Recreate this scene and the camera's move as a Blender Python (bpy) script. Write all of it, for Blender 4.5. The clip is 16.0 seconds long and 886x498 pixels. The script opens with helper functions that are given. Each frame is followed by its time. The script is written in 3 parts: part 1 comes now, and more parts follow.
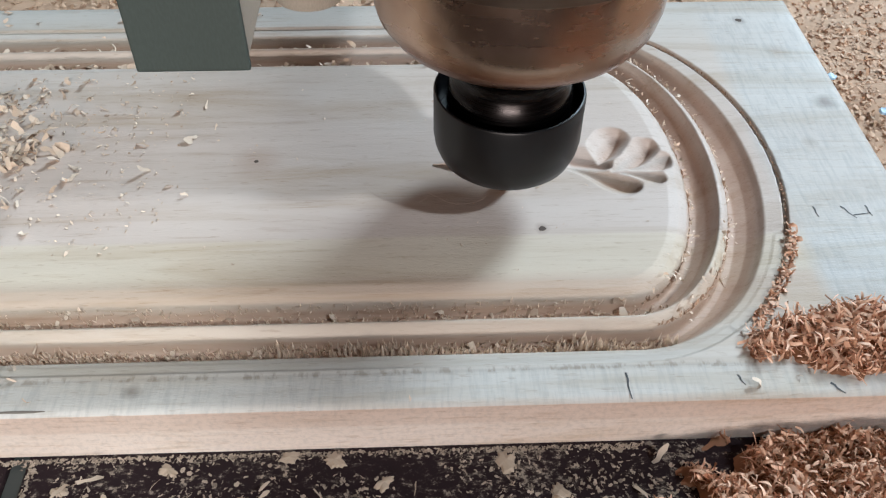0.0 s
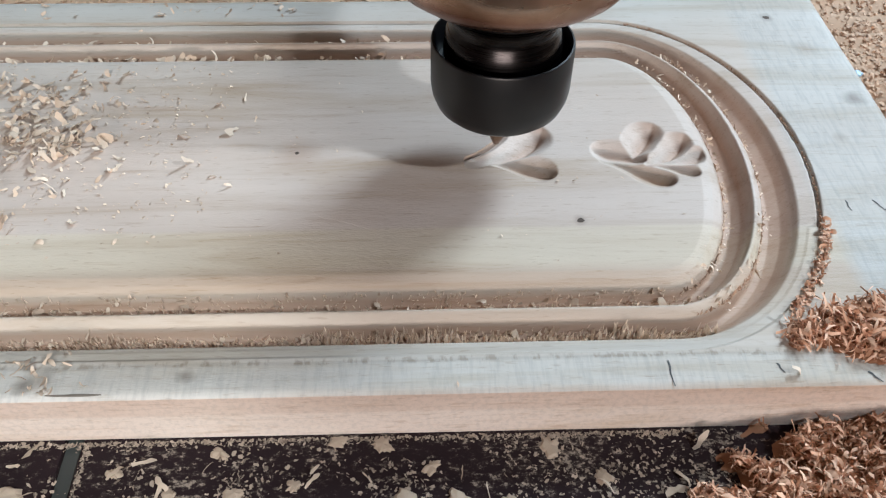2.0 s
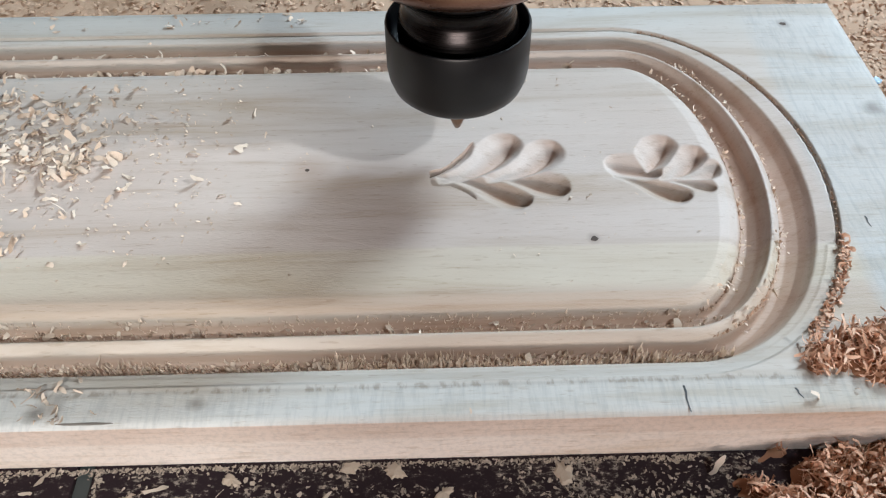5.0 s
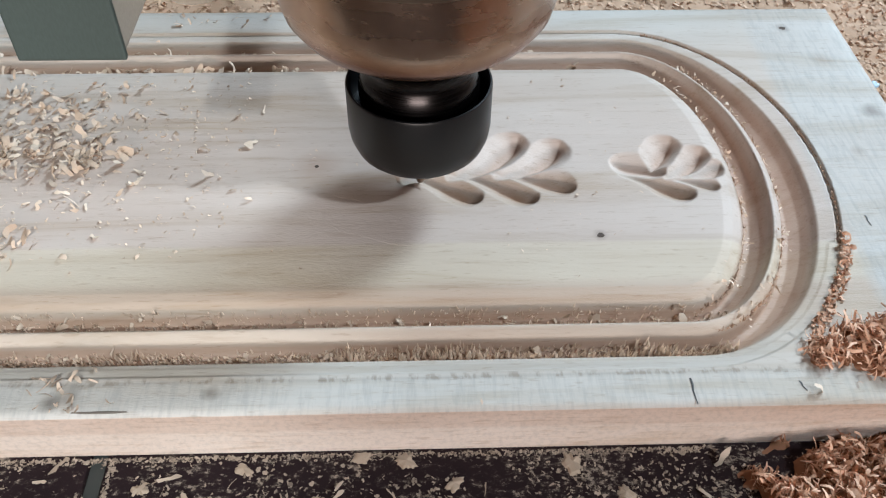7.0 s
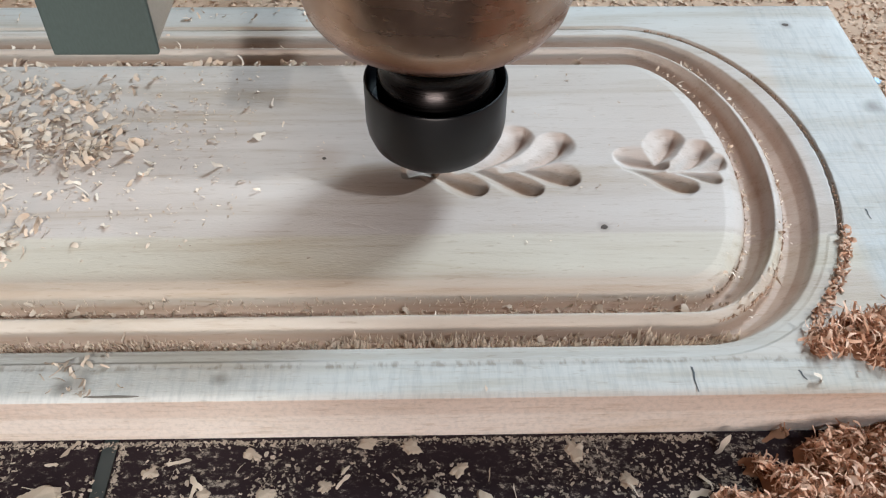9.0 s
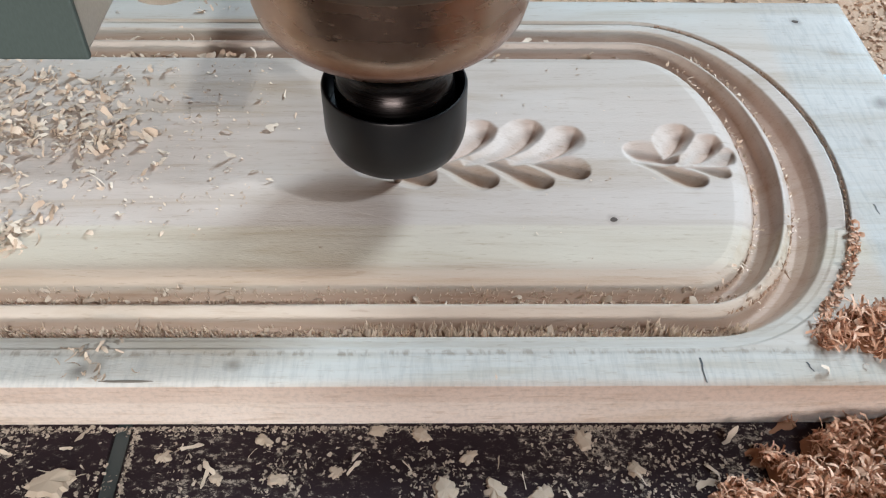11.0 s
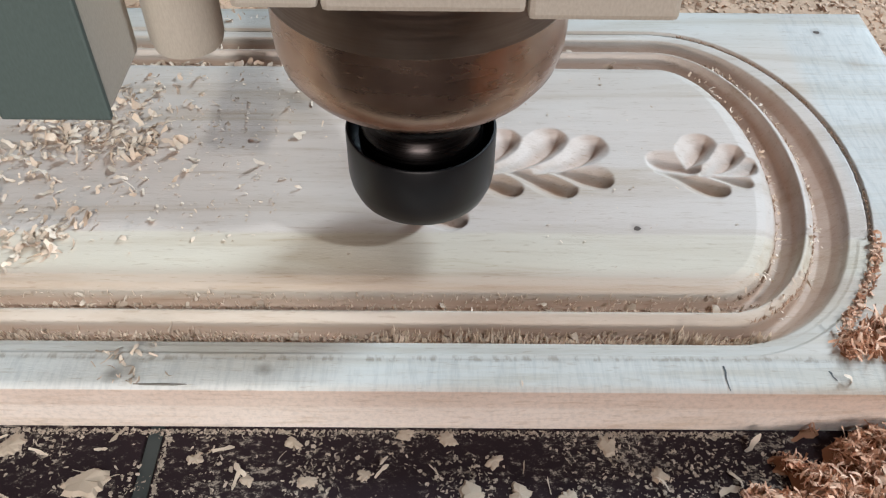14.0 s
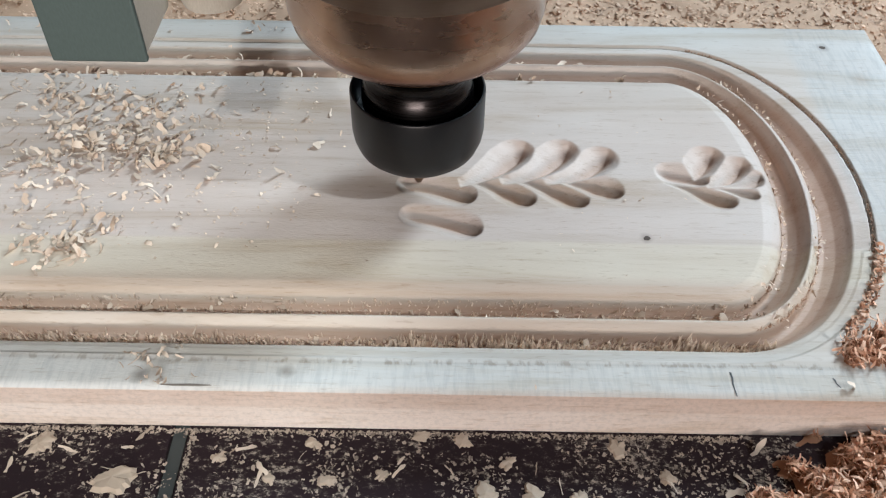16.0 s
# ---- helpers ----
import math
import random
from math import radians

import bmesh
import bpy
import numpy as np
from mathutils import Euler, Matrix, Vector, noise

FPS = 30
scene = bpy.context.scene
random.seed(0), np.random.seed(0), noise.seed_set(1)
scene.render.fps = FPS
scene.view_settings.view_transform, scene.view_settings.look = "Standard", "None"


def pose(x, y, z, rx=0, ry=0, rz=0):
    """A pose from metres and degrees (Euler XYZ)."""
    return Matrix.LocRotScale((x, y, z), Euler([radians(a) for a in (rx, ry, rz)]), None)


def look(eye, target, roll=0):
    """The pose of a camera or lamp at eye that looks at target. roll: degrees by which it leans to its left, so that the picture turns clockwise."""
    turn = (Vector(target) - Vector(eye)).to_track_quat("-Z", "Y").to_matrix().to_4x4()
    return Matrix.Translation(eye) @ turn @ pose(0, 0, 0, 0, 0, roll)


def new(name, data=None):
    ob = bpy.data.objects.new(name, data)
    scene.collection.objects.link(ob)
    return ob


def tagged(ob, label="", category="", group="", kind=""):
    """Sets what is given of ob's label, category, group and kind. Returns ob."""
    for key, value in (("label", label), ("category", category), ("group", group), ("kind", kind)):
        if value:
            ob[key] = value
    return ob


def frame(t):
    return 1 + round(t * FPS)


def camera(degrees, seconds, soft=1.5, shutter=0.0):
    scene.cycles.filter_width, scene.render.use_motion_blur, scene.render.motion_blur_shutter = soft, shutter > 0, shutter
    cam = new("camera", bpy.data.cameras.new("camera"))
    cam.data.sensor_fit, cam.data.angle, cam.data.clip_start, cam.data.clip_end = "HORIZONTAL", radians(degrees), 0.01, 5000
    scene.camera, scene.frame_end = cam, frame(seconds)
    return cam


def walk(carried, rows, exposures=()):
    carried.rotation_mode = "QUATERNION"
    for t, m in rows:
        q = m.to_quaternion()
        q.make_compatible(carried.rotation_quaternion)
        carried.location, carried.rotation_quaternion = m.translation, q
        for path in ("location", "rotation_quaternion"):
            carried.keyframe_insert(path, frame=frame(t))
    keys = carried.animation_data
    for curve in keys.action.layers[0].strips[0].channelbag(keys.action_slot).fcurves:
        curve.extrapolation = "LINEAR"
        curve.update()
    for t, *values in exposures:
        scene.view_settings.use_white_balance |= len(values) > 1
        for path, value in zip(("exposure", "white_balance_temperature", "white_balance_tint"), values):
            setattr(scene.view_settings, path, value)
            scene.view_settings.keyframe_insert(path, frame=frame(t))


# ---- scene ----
cam = camera(54.7, 16.0, soft=1.2)
PATH = [
    (0, (-0.014, -0.133, 0.198), (0.044, 1.261, -1.235), 0.5),
    (0.5, (-0.023, -0.136, 0.201), (0.028, 1.258, -1.233), 0.4),
    (1, (-0.026, -0.138, 0.201), (0.033, 1.256, -1.232), 0.7),
    (1.5, (-0.026, -0.14, 0.2), (0.039, 1.252, -1.236), 1.0),
    (2, (-0.028, -0.138, 0.2), (0.032, 1.252, -1.236), 0.9),
    (2.5, (-0.034, -0.135, 0.202), (0.019, 1.252, -1.237), 0.8),
    (3, (-0.03, -0.132, 0.201), (0.029, 1.253, -1.241), 0.7),
    (3.5, (-0.033, -0.129, 0.203), (0.013, 1.26, -1.236), 0.1),
    (4, (-0.032, -0.127, 0.203), (0.013, 1.262, -1.235), 0.0),
    (4.2, (-0.026, -0.126, 0.205), (-0.007, 1.241, -1.254), -0.8),
    (6.5, (-0.033, -0.135, 0.204), (0.023, 1.252, -1.236), 0.8),
    (7, (-0.034, -0.134, 0.205), (0.02, 1.25, -1.238), 0.8),
    (7.5, (-0.033, -0.131, 0.204), (0.017, 1.256, -1.237), 0.7),
    (8, (-0.037, -0.131, 0.204), (0.017, 1.252, -1.24), 0.9),
    (8.5, (-0.034, -0.138, 0.206), (0.019, 1.246, -1.237), 1.0),
    (9, (-0.035, -0.139, 0.206), (0.012, 1.244, -1.238), 0.9),
    (11.5, (-0.039, -0.143, 0.206), (-0.004, 1.238, -1.241), 1.1),
    (12, (-0.041, -0.143, 0.207), (-0.01, 1.238, -1.24), 0.9),
    (12.5, (-0.04, -0.143, 0.209), (-0.016, 1.239, -1.236), 0.9),
    (13, (-0.041, -0.145, 0.21), (-0.022, 1.244, -1.229), 0.8),
    (13.5, (-0.042, -0.143, 0.21), (-0.023, 1.245, -1.229), 0.9),
    (14, (-0.042, -0.145, 0.21), (-0.033, 1.243, -1.23), 0.7),
    (14.5, (-0.043, -0.146, 0.211), (-0.034, 1.237, -1.233), 0.9),
    (15, (-0.044, -0.144, 0.213), (-0.041, 1.247, -1.223), 0.8),
    (15.5, (-0.045, -0.148, 0.215), (-0.052, 1.252, -1.214), 0.5),
    (16, (-0.046, -0.151, 0.217), (-0.047, 1.247, -1.214), 0.9),
]
walk(cam, [(t, look(eye, target, roll)) for t, eye, target, roll in PATH])

# ---- world, lights, exposure ----
TABLE_Z = -0.020          # the board's top is z = 0
FLOOR_Z = -0.87
world = bpy.data.worlds.new("world")
scene.world = world
world.use_nodes = True
sky = world.node_tree.nodes.new("ShaderNodeTexSky")
sky.sky_type, sky.sun_disc = "NISHITA", False
sky.sun_elevation, sky.sun_rotation = radians(50), radians(30)
world.node_tree.links.new(sky.outputs[0], world.node_tree.nodes["Background"].inputs[0])
world.node_tree.nodes["Background"].inputs[1].default_value = 0.1
scene.view_settings.exposure = -0.06


def area_lamp(name, at, target, size, watts, colour):
    data = bpy.data.lights.new(name, "AREA")
    data.shape, data.size, data.size_y = "RECTANGLE", size[0], size[1]
    data.energy, data.color = watts, colour
    ob = new(name, data)
    ob.matrix_world = look(at, target)
    return ob


# daylight: a skylight behind the machine, a small high window beside it; plus an added low front fill
area_lamp("skylight_light", (1.27, 1.37, 1.26), (0.0, 0.1, 0.0), (0.55, 0.55), 60, (0.68, 0.86, 1.0))
area_lamp("side_window_light", (1.30, -0.60, 1.39), (0.0, 0.1, 0.0), (0.08, 0.08), 22, (0.78, 0.90, 1.0))
# low wide fill added to brighten the board's front edge; no window stands there
area_lamp("front_fill_light", (-0.10, -1.52, 0.30), (-0.02, 0.0, -0.01), (0.8, 0.14), 16, (1.0, 0.89, 0.84))


def work_lamp_light():
    """The workshop lamp behind the operator, whose beam ends across the board."""
    data = bpy.data.lights.new("work_lamp_light", "SPOT")
    data.energy, data.color, data.shadow_soft_size = 52, (0.90, 0.985, 1.0), 0.03
    data.spot_size, data.spot_blend = radians(12.6), 0.22
    ob = new("work_lamp_light", data)
    ob.matrix_world = look((-0.148, -1.117, 1.10), (-0.228, 0.020, 0.0))


work_lamp_light()


# ---- materials ----
def material(name, colour, rough=0.6, metal=0.0):
    m = bpy.data.materials.new(name)
    m.use_nodes = True
    b = m.node_tree.nodes["Principled BSDF"]
    b.inputs["Base Color"].default_value = (*colour, 1)
    b.inputs["Roughness"].default_value, b.inputs["Metallic"].default_value = rough, metal
    return m


class Graph:
    """Small helper round a material's node tree."""

    def __init__(self, m):
        self.t = m.node_tree
        self.b = m.node_tree.nodes["Principled BSDF"]

    def node(self, kind, **values):
        n = self.t.nodes.new(kind)
        for key, v in values.items():
            n.inputs[key].default_value = v
        return n

    def link(self, a, b):
        self.t.links.new(a, b)

    def coords(self, scale=(1, 1, 1), turn=0.0):
        c = self.node("ShaderNodeTexCoord")
        mp = self.node("ShaderNodeMapping")
        mp.inputs["Scale"].default_value = scale
        mp.inputs["Rotation"].default_value = (0, 0, turn)
        self.link(c.outputs["Object"], mp.inputs["Vector"])
        return mp.outputs["Vector"]

    def noise(self, scale, detail=4.0, rough=0.6, vector=None, distortion=0.0):
        n = self.node("ShaderNodeTexNoise", Scale=scale, Detail=detail, Roughness=rough, Distortion=distortion)
        if vector is not None:
            self.link(vector, n.inputs["Vector"])
        return n.outputs["Fac"]

    def ramp(self, fac, stops, ease="LINEAR"):
        r = self.node("ShaderNodeValToRGB")
        r.color_ramp.interpolation = ease
        e = r.color_ramp.elements
        e[0].position, e[0].color = stops[0][0], (*stops[0][1], 1)
        e[1].position, e[1].color = stops[-1][0], (*stops[-1][1], 1)
        for p, c in stops[1:-1]:
            k = e.new(p)
            k.color = (*c, 1)
        self.link(fac, r.inputs["Fac"])
        return r.outputs["Color"]

    def mix(self, a, b, fac=1.0, kind="MIX"):
        n = self.t.nodes.new("ShaderNodeMix")
        n.data_type, n.blend_type = "RGBA", kind
        sockets = [i for i in n.inputs if i.type == "RGBA"]
        facs = [i for i in n.inputs if i.type == "VALUE"]
        for value, socket in ((fac, facs[0]), (a, sockets[0]), (b, sockets[1])):
            if isinstance(value, bpy.types.NodeSocket):
                self.link(value, socket)
            elif isinstance(value, tuple):
                socket.default_value = (*value, 1)
            else:
                socket.default_value = value
        return [o for o in n.outputs if o.type == "RGBA"][0]

    def math(self, op, a, b=0.0):
        n = self.t.nodes.new("ShaderNodeMath")
        n.operation = op
        for value, socket in ((a, n.inputs[0]), (b, n.inputs[1])):
            if isinstance(value, bpy.types.NodeSocket):
                self.link(value, socket)
            else:
                socket.default_value = value
        return n.outputs[0]

    def bump(self, height, strength, distance):
        n = self.node("ShaderNodeBump", Strength=strength, Distance=distance)
        self.link(height, n.inputs["Height"])
        self.link(n.outputs["Normal"], self.b.inputs["Normal"])

    def colour(self, c):
        self.link(c, self.b.inputs["Base Color"])

    def rough(self, r):
        self.link(r, self.b.inputs["Roughness"])


def wood_material(name="pine_board"):
    """Glued pale staves that run along x, with grain, darkened knots, fine saw fuzz and shade painted into the cuts."""
    m = material(name, (0.6, 0.48, 0.38), 0.62)
    g = Graph(m)
    c = g.node("ShaderNodeTexCoord")
    sep = g.node("ShaderNodeSeparateXYZ")
    g.link(c.outputs["Object"], sep.inputs[0])
    wobble = g.noise(9.0, 2.0, 0.5, g.coords((1, 1, 1)))
    y = g.math("ADD", sep.outputs["Y"], g.math("MULTIPLY", g.math("SUBTRACT", wobble, 0.5), 0.004))
    stave = g.ramp(g.math("MULTIPLY", y, 4.6), [
        (0.0, (0.62, 0.615, 0.59)), (0.046, (0.62, 0.61, 0.58)), (0.050, (0.50, 0.48, 0.45)), (0.054, (0.62, 0.59, 0.55)), (0.16, (0.60, 0.50, 0.41)), (0.205, (0.55, 0.44, 0.355)), (0.228, (0.63, 0.55, 0.45)),
        (0.297, (0.62, 0.54, 0.45)), (0.303, (0.59, 0.505, 0.455)), (0.55, (0.605, 0.52, 0.47)), (0.80, (0.585, 0.525, 0.475)), (0.99, (0.54, 0.535, 0.51))])
    # the plain rim is weathered grey, what the cutter bared turns brown with depth as painted shade, the sawn front
    # edge is pink
    z = sep.outputs["Z"]
    rim_x = g.ramp(g.math("MULTIPLY", sep.outputs["X"], 5.0), [(0.545, (0, 0, 0)), (0.575, (1, 1, 1))])
    stave = g.mix(stave, (0.545, 0.53, 0.51), rim_x)
    deep_shade = g.ramp(g.math("MULTIPLY", z, -100.0), [(0.24, (0, 0, 0)), (0.46, (1, 1, 1))])
    stave = g.mix(stave, (0.50, 0.315, 0.225), g.mix((0, 0, 0), deep_shade, 0.66))
    edge = g.ramp(g.math("ADD", g.math("MULTIPLY", sep.outputs["Y"], -1000.0), 0.0), [(0.30, (0, 0, 0)), (0.45, (1, 1, 1))])
    band = g.ramp(g.math("MULTIPLY", z, -50.0), [(0.0, (0.64, 0.52, 0.45)), (0.40, (0.66, 0.55, 0.48)), (0.46, (0.73, 0.64, 0.575)), (1.0, (0.75, 0.66, 0.595))])
    stave = g.mix(stave, band, edge)
    warp = g.node("ShaderNodeVectorMath")
    warp.operation = "MULTIPLY_ADD"
    wn = g.node("ShaderNodeTexNoise", Scale=260.0, Detail=3.0)
    g.link(c.outputs["Object"], wn.inputs["Vector"])
    g.link(wn.outputs["Color"], warp.inputs[0])
    warp.inputs[1].default_value = (0.0026, 0.0026, 0)
    g.link(c.outputs["Object"], warp.inputs[2])
    for kx, ky, r, dark in ((-0.0929, 0.0083, 0.0034, 0.45), (-0.1377, 0.0061, 0.0040, 0.40), (-0.1335, 0.0085, 0.0050, 0.75), (0.1468, 0.1363, 0.0060, 0.50), (0.0285, 0.0693, 0.0034, 0.62), (-0.0699, 0.1065, 0.0105, 0.86), (0.1295, 0.1968, 0.0040, 0.60), (0.139, 0.172, 0.006, 0.85), (0.1325, 0.112, 0.004, 0.8)):
        far = g.node("ShaderNodeVectorMath")
        far.operation = "DISTANCE"
        g.link(warp.outputs[0], far.inputs[0])
        far.inputs[1].default_value = (kx, ky, 0.0013)
        near = g.ramp(g.math("DIVIDE", far.outputs["Value"], r), [(0.25, (dark, dark * 0.93, dark * 0.88)), (1.0, (1, 1, 1))])
        stave = g.mix(stave, near, 1.0, "MULTIPLY")
    grain = g.noise(60.0, 6.0, 0.65, g.coords((0.09, 1, 1)), 0.8)
    streak = g.noise(420.0, 4.0, 0.75, g.coords((0.07, 1, 1)))
    fleck = g.noise(900.0, 2.0, 0.6, g.coords((0.16, 1, 1)))
    blot = g.noise(14.0, 3.0, 0.55, g.coords((0.5, 1, 1)))
    col = g.mix(stave, g.ramp(grain, [(0.30, (0.78, 0.70, 0.60)), (0.50, (0.97, 0.96, 0.95)), (0.72, (1.06, 1.06, 1.06))]), 0.95, "MULTIPLY")
    col = g.mix(col, g.ramp(streak, [(0.28, (0.70, 0.60, 0.50)), (0.44, (1, 1, 1)), (1.0, (1, 1, 1))]), 0.55, "MULTIPLY")
    col = g.mix(col, g.ramp(fleck, [(0.30, (0.55, 0.42, 0.30)), (0.38, (1, 1, 1)), (1.0, (1, 1, 1))]), 0.30, "MULTIPLY")
    hatch = g.noise(520.0, 3.0, 0.7, g.coords((1, 0.13, 1)))
    rim_y = g.ramp(g.math("MULTIPLY", y, 10.0), [(0.105, (1, 1, 1)), (0.125, (0, 0, 0))])
    col = g.mix(col, g.mix(col, g.ramp(hatch, [(0.36, (0.88, 0.89, 0.90)), (0.55, (1.02, 1.02, 1.02))]), 1.0, "MULTIPLY"), g.mix(rim_y, (1, 1, 1), rim_x))
    col = g.mix(col, g.ramp(blot, [(0.32, (0.88, 0.82, 0.78)), (0.6, (1.03, 1.03, 1.03))]), 0.8, "MULTIPLY")
    # a row of torn pits where the rim's saw marks end
    pit = g.ramp(g.noise(340.0, 3.0, 0.6, g.coords((1, 0.45, 1))), [(0.50, (1, 1, 1)), (0.62, (0.70, 0.66, 0.62))])
    row = g.ramp(g.math("MULTIPLY", y, 10.0), [(0.100, (0, 0, 0)), (0.106, (1, 1, 1)), (0.118, (1, 1, 1)), (0.132, (0, 0, 0))])
    col = g.mix(col, g.mix(col, pit, 1.0, "MULTIPLY"), row)
    g.colour(col)
    g.bump(g.math("ADD", g.math("MULTIPLY", grain, 0.4), g.noise(1300.0, 3.0, 0.75, g.coords((0.3, 1, 1)))), 0.36, 0.0004)
    return m


def chip_material(name, dark, light):
    """Shavings: each flake has its own tone between dark and light."""
    m = material(name, light, 0.75)
    g = Graph(m)
    geo = g.node("ShaderNodeNewGeometry")
    tone = g.ramp(geo.outputs["Random Per Island"], [(0.0, dark), (0.55, light), (1.0, tuple(min(1, v * 1.18) for v in light))])
    g.colour(g.mix(tone, g.ramp(g.noise(700.0, 3.0), [(0.3, (0.8, 0.76, 0.72)), (0.65, (1.05, 1.05, 1.05))]), 0.7, "MULTIPLY"))
    g.b.inputs["Subsurface Weight"].default_value = 0.0
    return m


def metal_material(name, colour, rough, brushed=(1, 1, 40)):
    m = material(name, colour, rough, 1.0)
    g = Graph(m)
    n = g.noise(30.0, 4.0, 0.6, g.coords(brushed))
    g.rough(g.ramp(n, [(0.3, (rough * 0.75,) * 3), (0.7, (rough * 1.3,) * 3)]))
    smear = g.noise(45.0, 3.0, 0.6, g.coords())
    g.colour(g.mix(colour, g.ramp(smear, [(0.35, (0.72, 0.66, 0.62)), (0.62, (1.05, 1.05, 1.05))]), 0.8, "MULTIPLY"))
    return m


MAT_WOOD = wood_material()
MAT_PALE = chip_material("pale_chips", (0.50, 0.37, 0.28), (0.72, 0.585, 0.47))
MAT_FUZZ = chip_material("torn_fibres", (0.62, 0.47, 0.35), (0.84, 0.70, 0.58))
MAT_RAGGED = chip_material("ragged_dark_fibres", (0.24, 0.145, 0.095), (0.50, 0.34, 0.245))
MAT_SLIVER = chip_material("dusty_slivers", (0.32, 0.25, 0.19), (0.54, 0.44, 0.35))
MAT_ORANGE = chip_material("orange_shavings", (0.48, 0.25, 0.15), (0.80, 0.51, 0.36))
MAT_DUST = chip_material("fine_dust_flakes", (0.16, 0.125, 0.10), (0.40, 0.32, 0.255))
MAT_TANCHIP = chip_material("tan_shavings", (0.50, 0.33, 0.23), (0.64, 0.44, 0.31))
MAT_TAN = material("sawdust", (0.56, 0.375, 0.26), 0.9)
MAT_LUMP = material("packed_dust", (0.44, 0.35, 0.27), 0.85)
MAT_ORANGE_BASE = material("orange_dust", (0.30, 0.14, 0.075), 0.9)


def bronze_material():
    """Turned bronze with a dark red-brown reflection painted into its lower curve."""
    m = metal_material("bronze_housing", (0.50, 0.36, 0.28), 0.26, (1, 1, 3))
    g = Graph(m)
    base = g.b.inputs["Base Color"].links[0].from_socket
    c = g.node("ShaderNodeTexCoord")
    sep = g.node("ShaderNodeSeparateXYZ")
    g.link(c.outputs["Object"], sep.inputs[0])
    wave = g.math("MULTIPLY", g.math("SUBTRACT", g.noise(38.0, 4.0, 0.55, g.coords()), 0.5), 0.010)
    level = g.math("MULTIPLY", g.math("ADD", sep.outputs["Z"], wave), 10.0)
    upper_mask = g.ramp(level, [(0.770, (0, 0, 0)), (0.815, (1, 1, 1))])
    mirror_tint = g.mix(base, (0.52, 0.36, 0.30), 1.0, "MULTIPLY")
    g.colour(g.mix(mirror_tint, base, upper_mask))
    return m


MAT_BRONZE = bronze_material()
MAT_DULL = metal_material("dull_brown_housing", (0.20, 0.15, 0.12), 0.42)
MAT_STEEL = metal_material("dark_polished_steel", (0.032, 0.030, 0.031), 0.26)
MAT_BLACK = material("black_oxide_nut", (0.007, 0.007, 0.008), 0.36, 0.0)
MAT_BLACK.node_tree.nodes["Principled BSDF"].inputs["Specular IOR Level"].default_value = 0.35
MAT_CUTTER = metal_material("cutter_carbide", (0.30, 0.20, 0.14), 0.35)
MAT_CREAM = material("cream_enamel", (0.52, 0.47, 0.40), 0.45)
MAT_GREY = material("grey_green_enamel", (0.075, 0.10, 0.092), 0.5)
MAT_STRIP = material("grey_aluminium_strip", (0.055, 0.062, 0.060), 0.55, 0.3)
MAT_BLUE = material("pale_blue_plastic", (0.35, 0.52, 0.66), 0.4)
MAT_PEN = material("pencil_mark", (0.07, 0.07, 0.075), 0.7)
MAT_KNOT = material("dark_knot", (0.085, 0.06, 0.048), 0.8)
MAT_STAIN = material("faded_knot", (0.25, 0.215, 0.185), 0.75)
for _m, _scale in ((MAT_CREAM, 60.0), (MAT_GREY, 50.0), (MAT_BLACK, 160.0), (MAT_TAN, 700.0), (MAT_LUMP, 350.0), (MAT_ORANGE_BASE, 800.0), (MAT_STAIN, 900.0), (MAT_KNOT, 1500.0)):
    _g = Graph(_m)
    _c = tuple(_g.b.inputs["Base Color"].default_value)[:3]
    _g.colour(_g.mix(_c, _g.ramp(_g.noise(_scale, 4.0), [(0.3, (0.88, 0.865, 0.85)), (0.68, (1.05, 1.05, 1.05))]), 1.0, "MULTIPLY"))


def bed_material():
    """Dark film-faced plywood, scuffed, with dust ground into it."""
    m = material("dark_bed_board", (0.018, 0.010, 0.011), 0.85)
    g = Graph(m)
    dust = g.noise(420.0, 5.0, 0.75, g.coords((0.7, 1, 1)))
    area = g.noise(28.0, 3.0, 0.6, g.coords())
    fac = g.math("ADD", dust, g.math("MULTIPLY", g.math("SUBTRACT", area, 0.5), 0.35))
    g.b.inputs["Specular IOR Level"].default_value = 0.12
    g.colour(g.ramp(fac, [(0.52, (0.022, 0.013, 0.015)), (0.585, (0.05, 0.037, 0.034)), (0.66, (0.32, 0.26, 0.215))]))
    g.bump(dust, 0.5, 0.0006)
    return m


MAT_BED = bed_material()


def plain_wall(name, colour):
    m = material(name, colour, 0.85)
    g = Graph(m)
    g.colour(g.mix(colour, g.ramp(g.noise(3.0, 5.0), [(0.3, (0.8, 0.78, 0.75)), (0.7, (1.05, 1.05, 1.05))]), 1.0, "MULTIPLY"))
    g.bump(g.noise(60.0, 4.0), 0.2, 0.002)
    return m


MAT_WALL = plain_wall("plastered_wall", (0.27, 0.155, 0.11))
MAT_FLOOR = plain_wall("concrete_floor", (0.16, 0.13, 0.115))
MAT_CEIL = plain_wall("ceiling_board", (0.24, 0.15, 0.11))


# ---- mesh helpers ----
def mesh_object(name, verts, faces, mat, smooth=False):
    me = bpy.data.meshes.new(name)
    me.from_pydata([tuple(map(float, v)) for v in verts], [], faces)
    me.materials.append(mat)
    if smooth:
        me.polygons.foreach_set("use_smooth", [True] * len(me.polygons))
    me.update()
    return new(name, me)


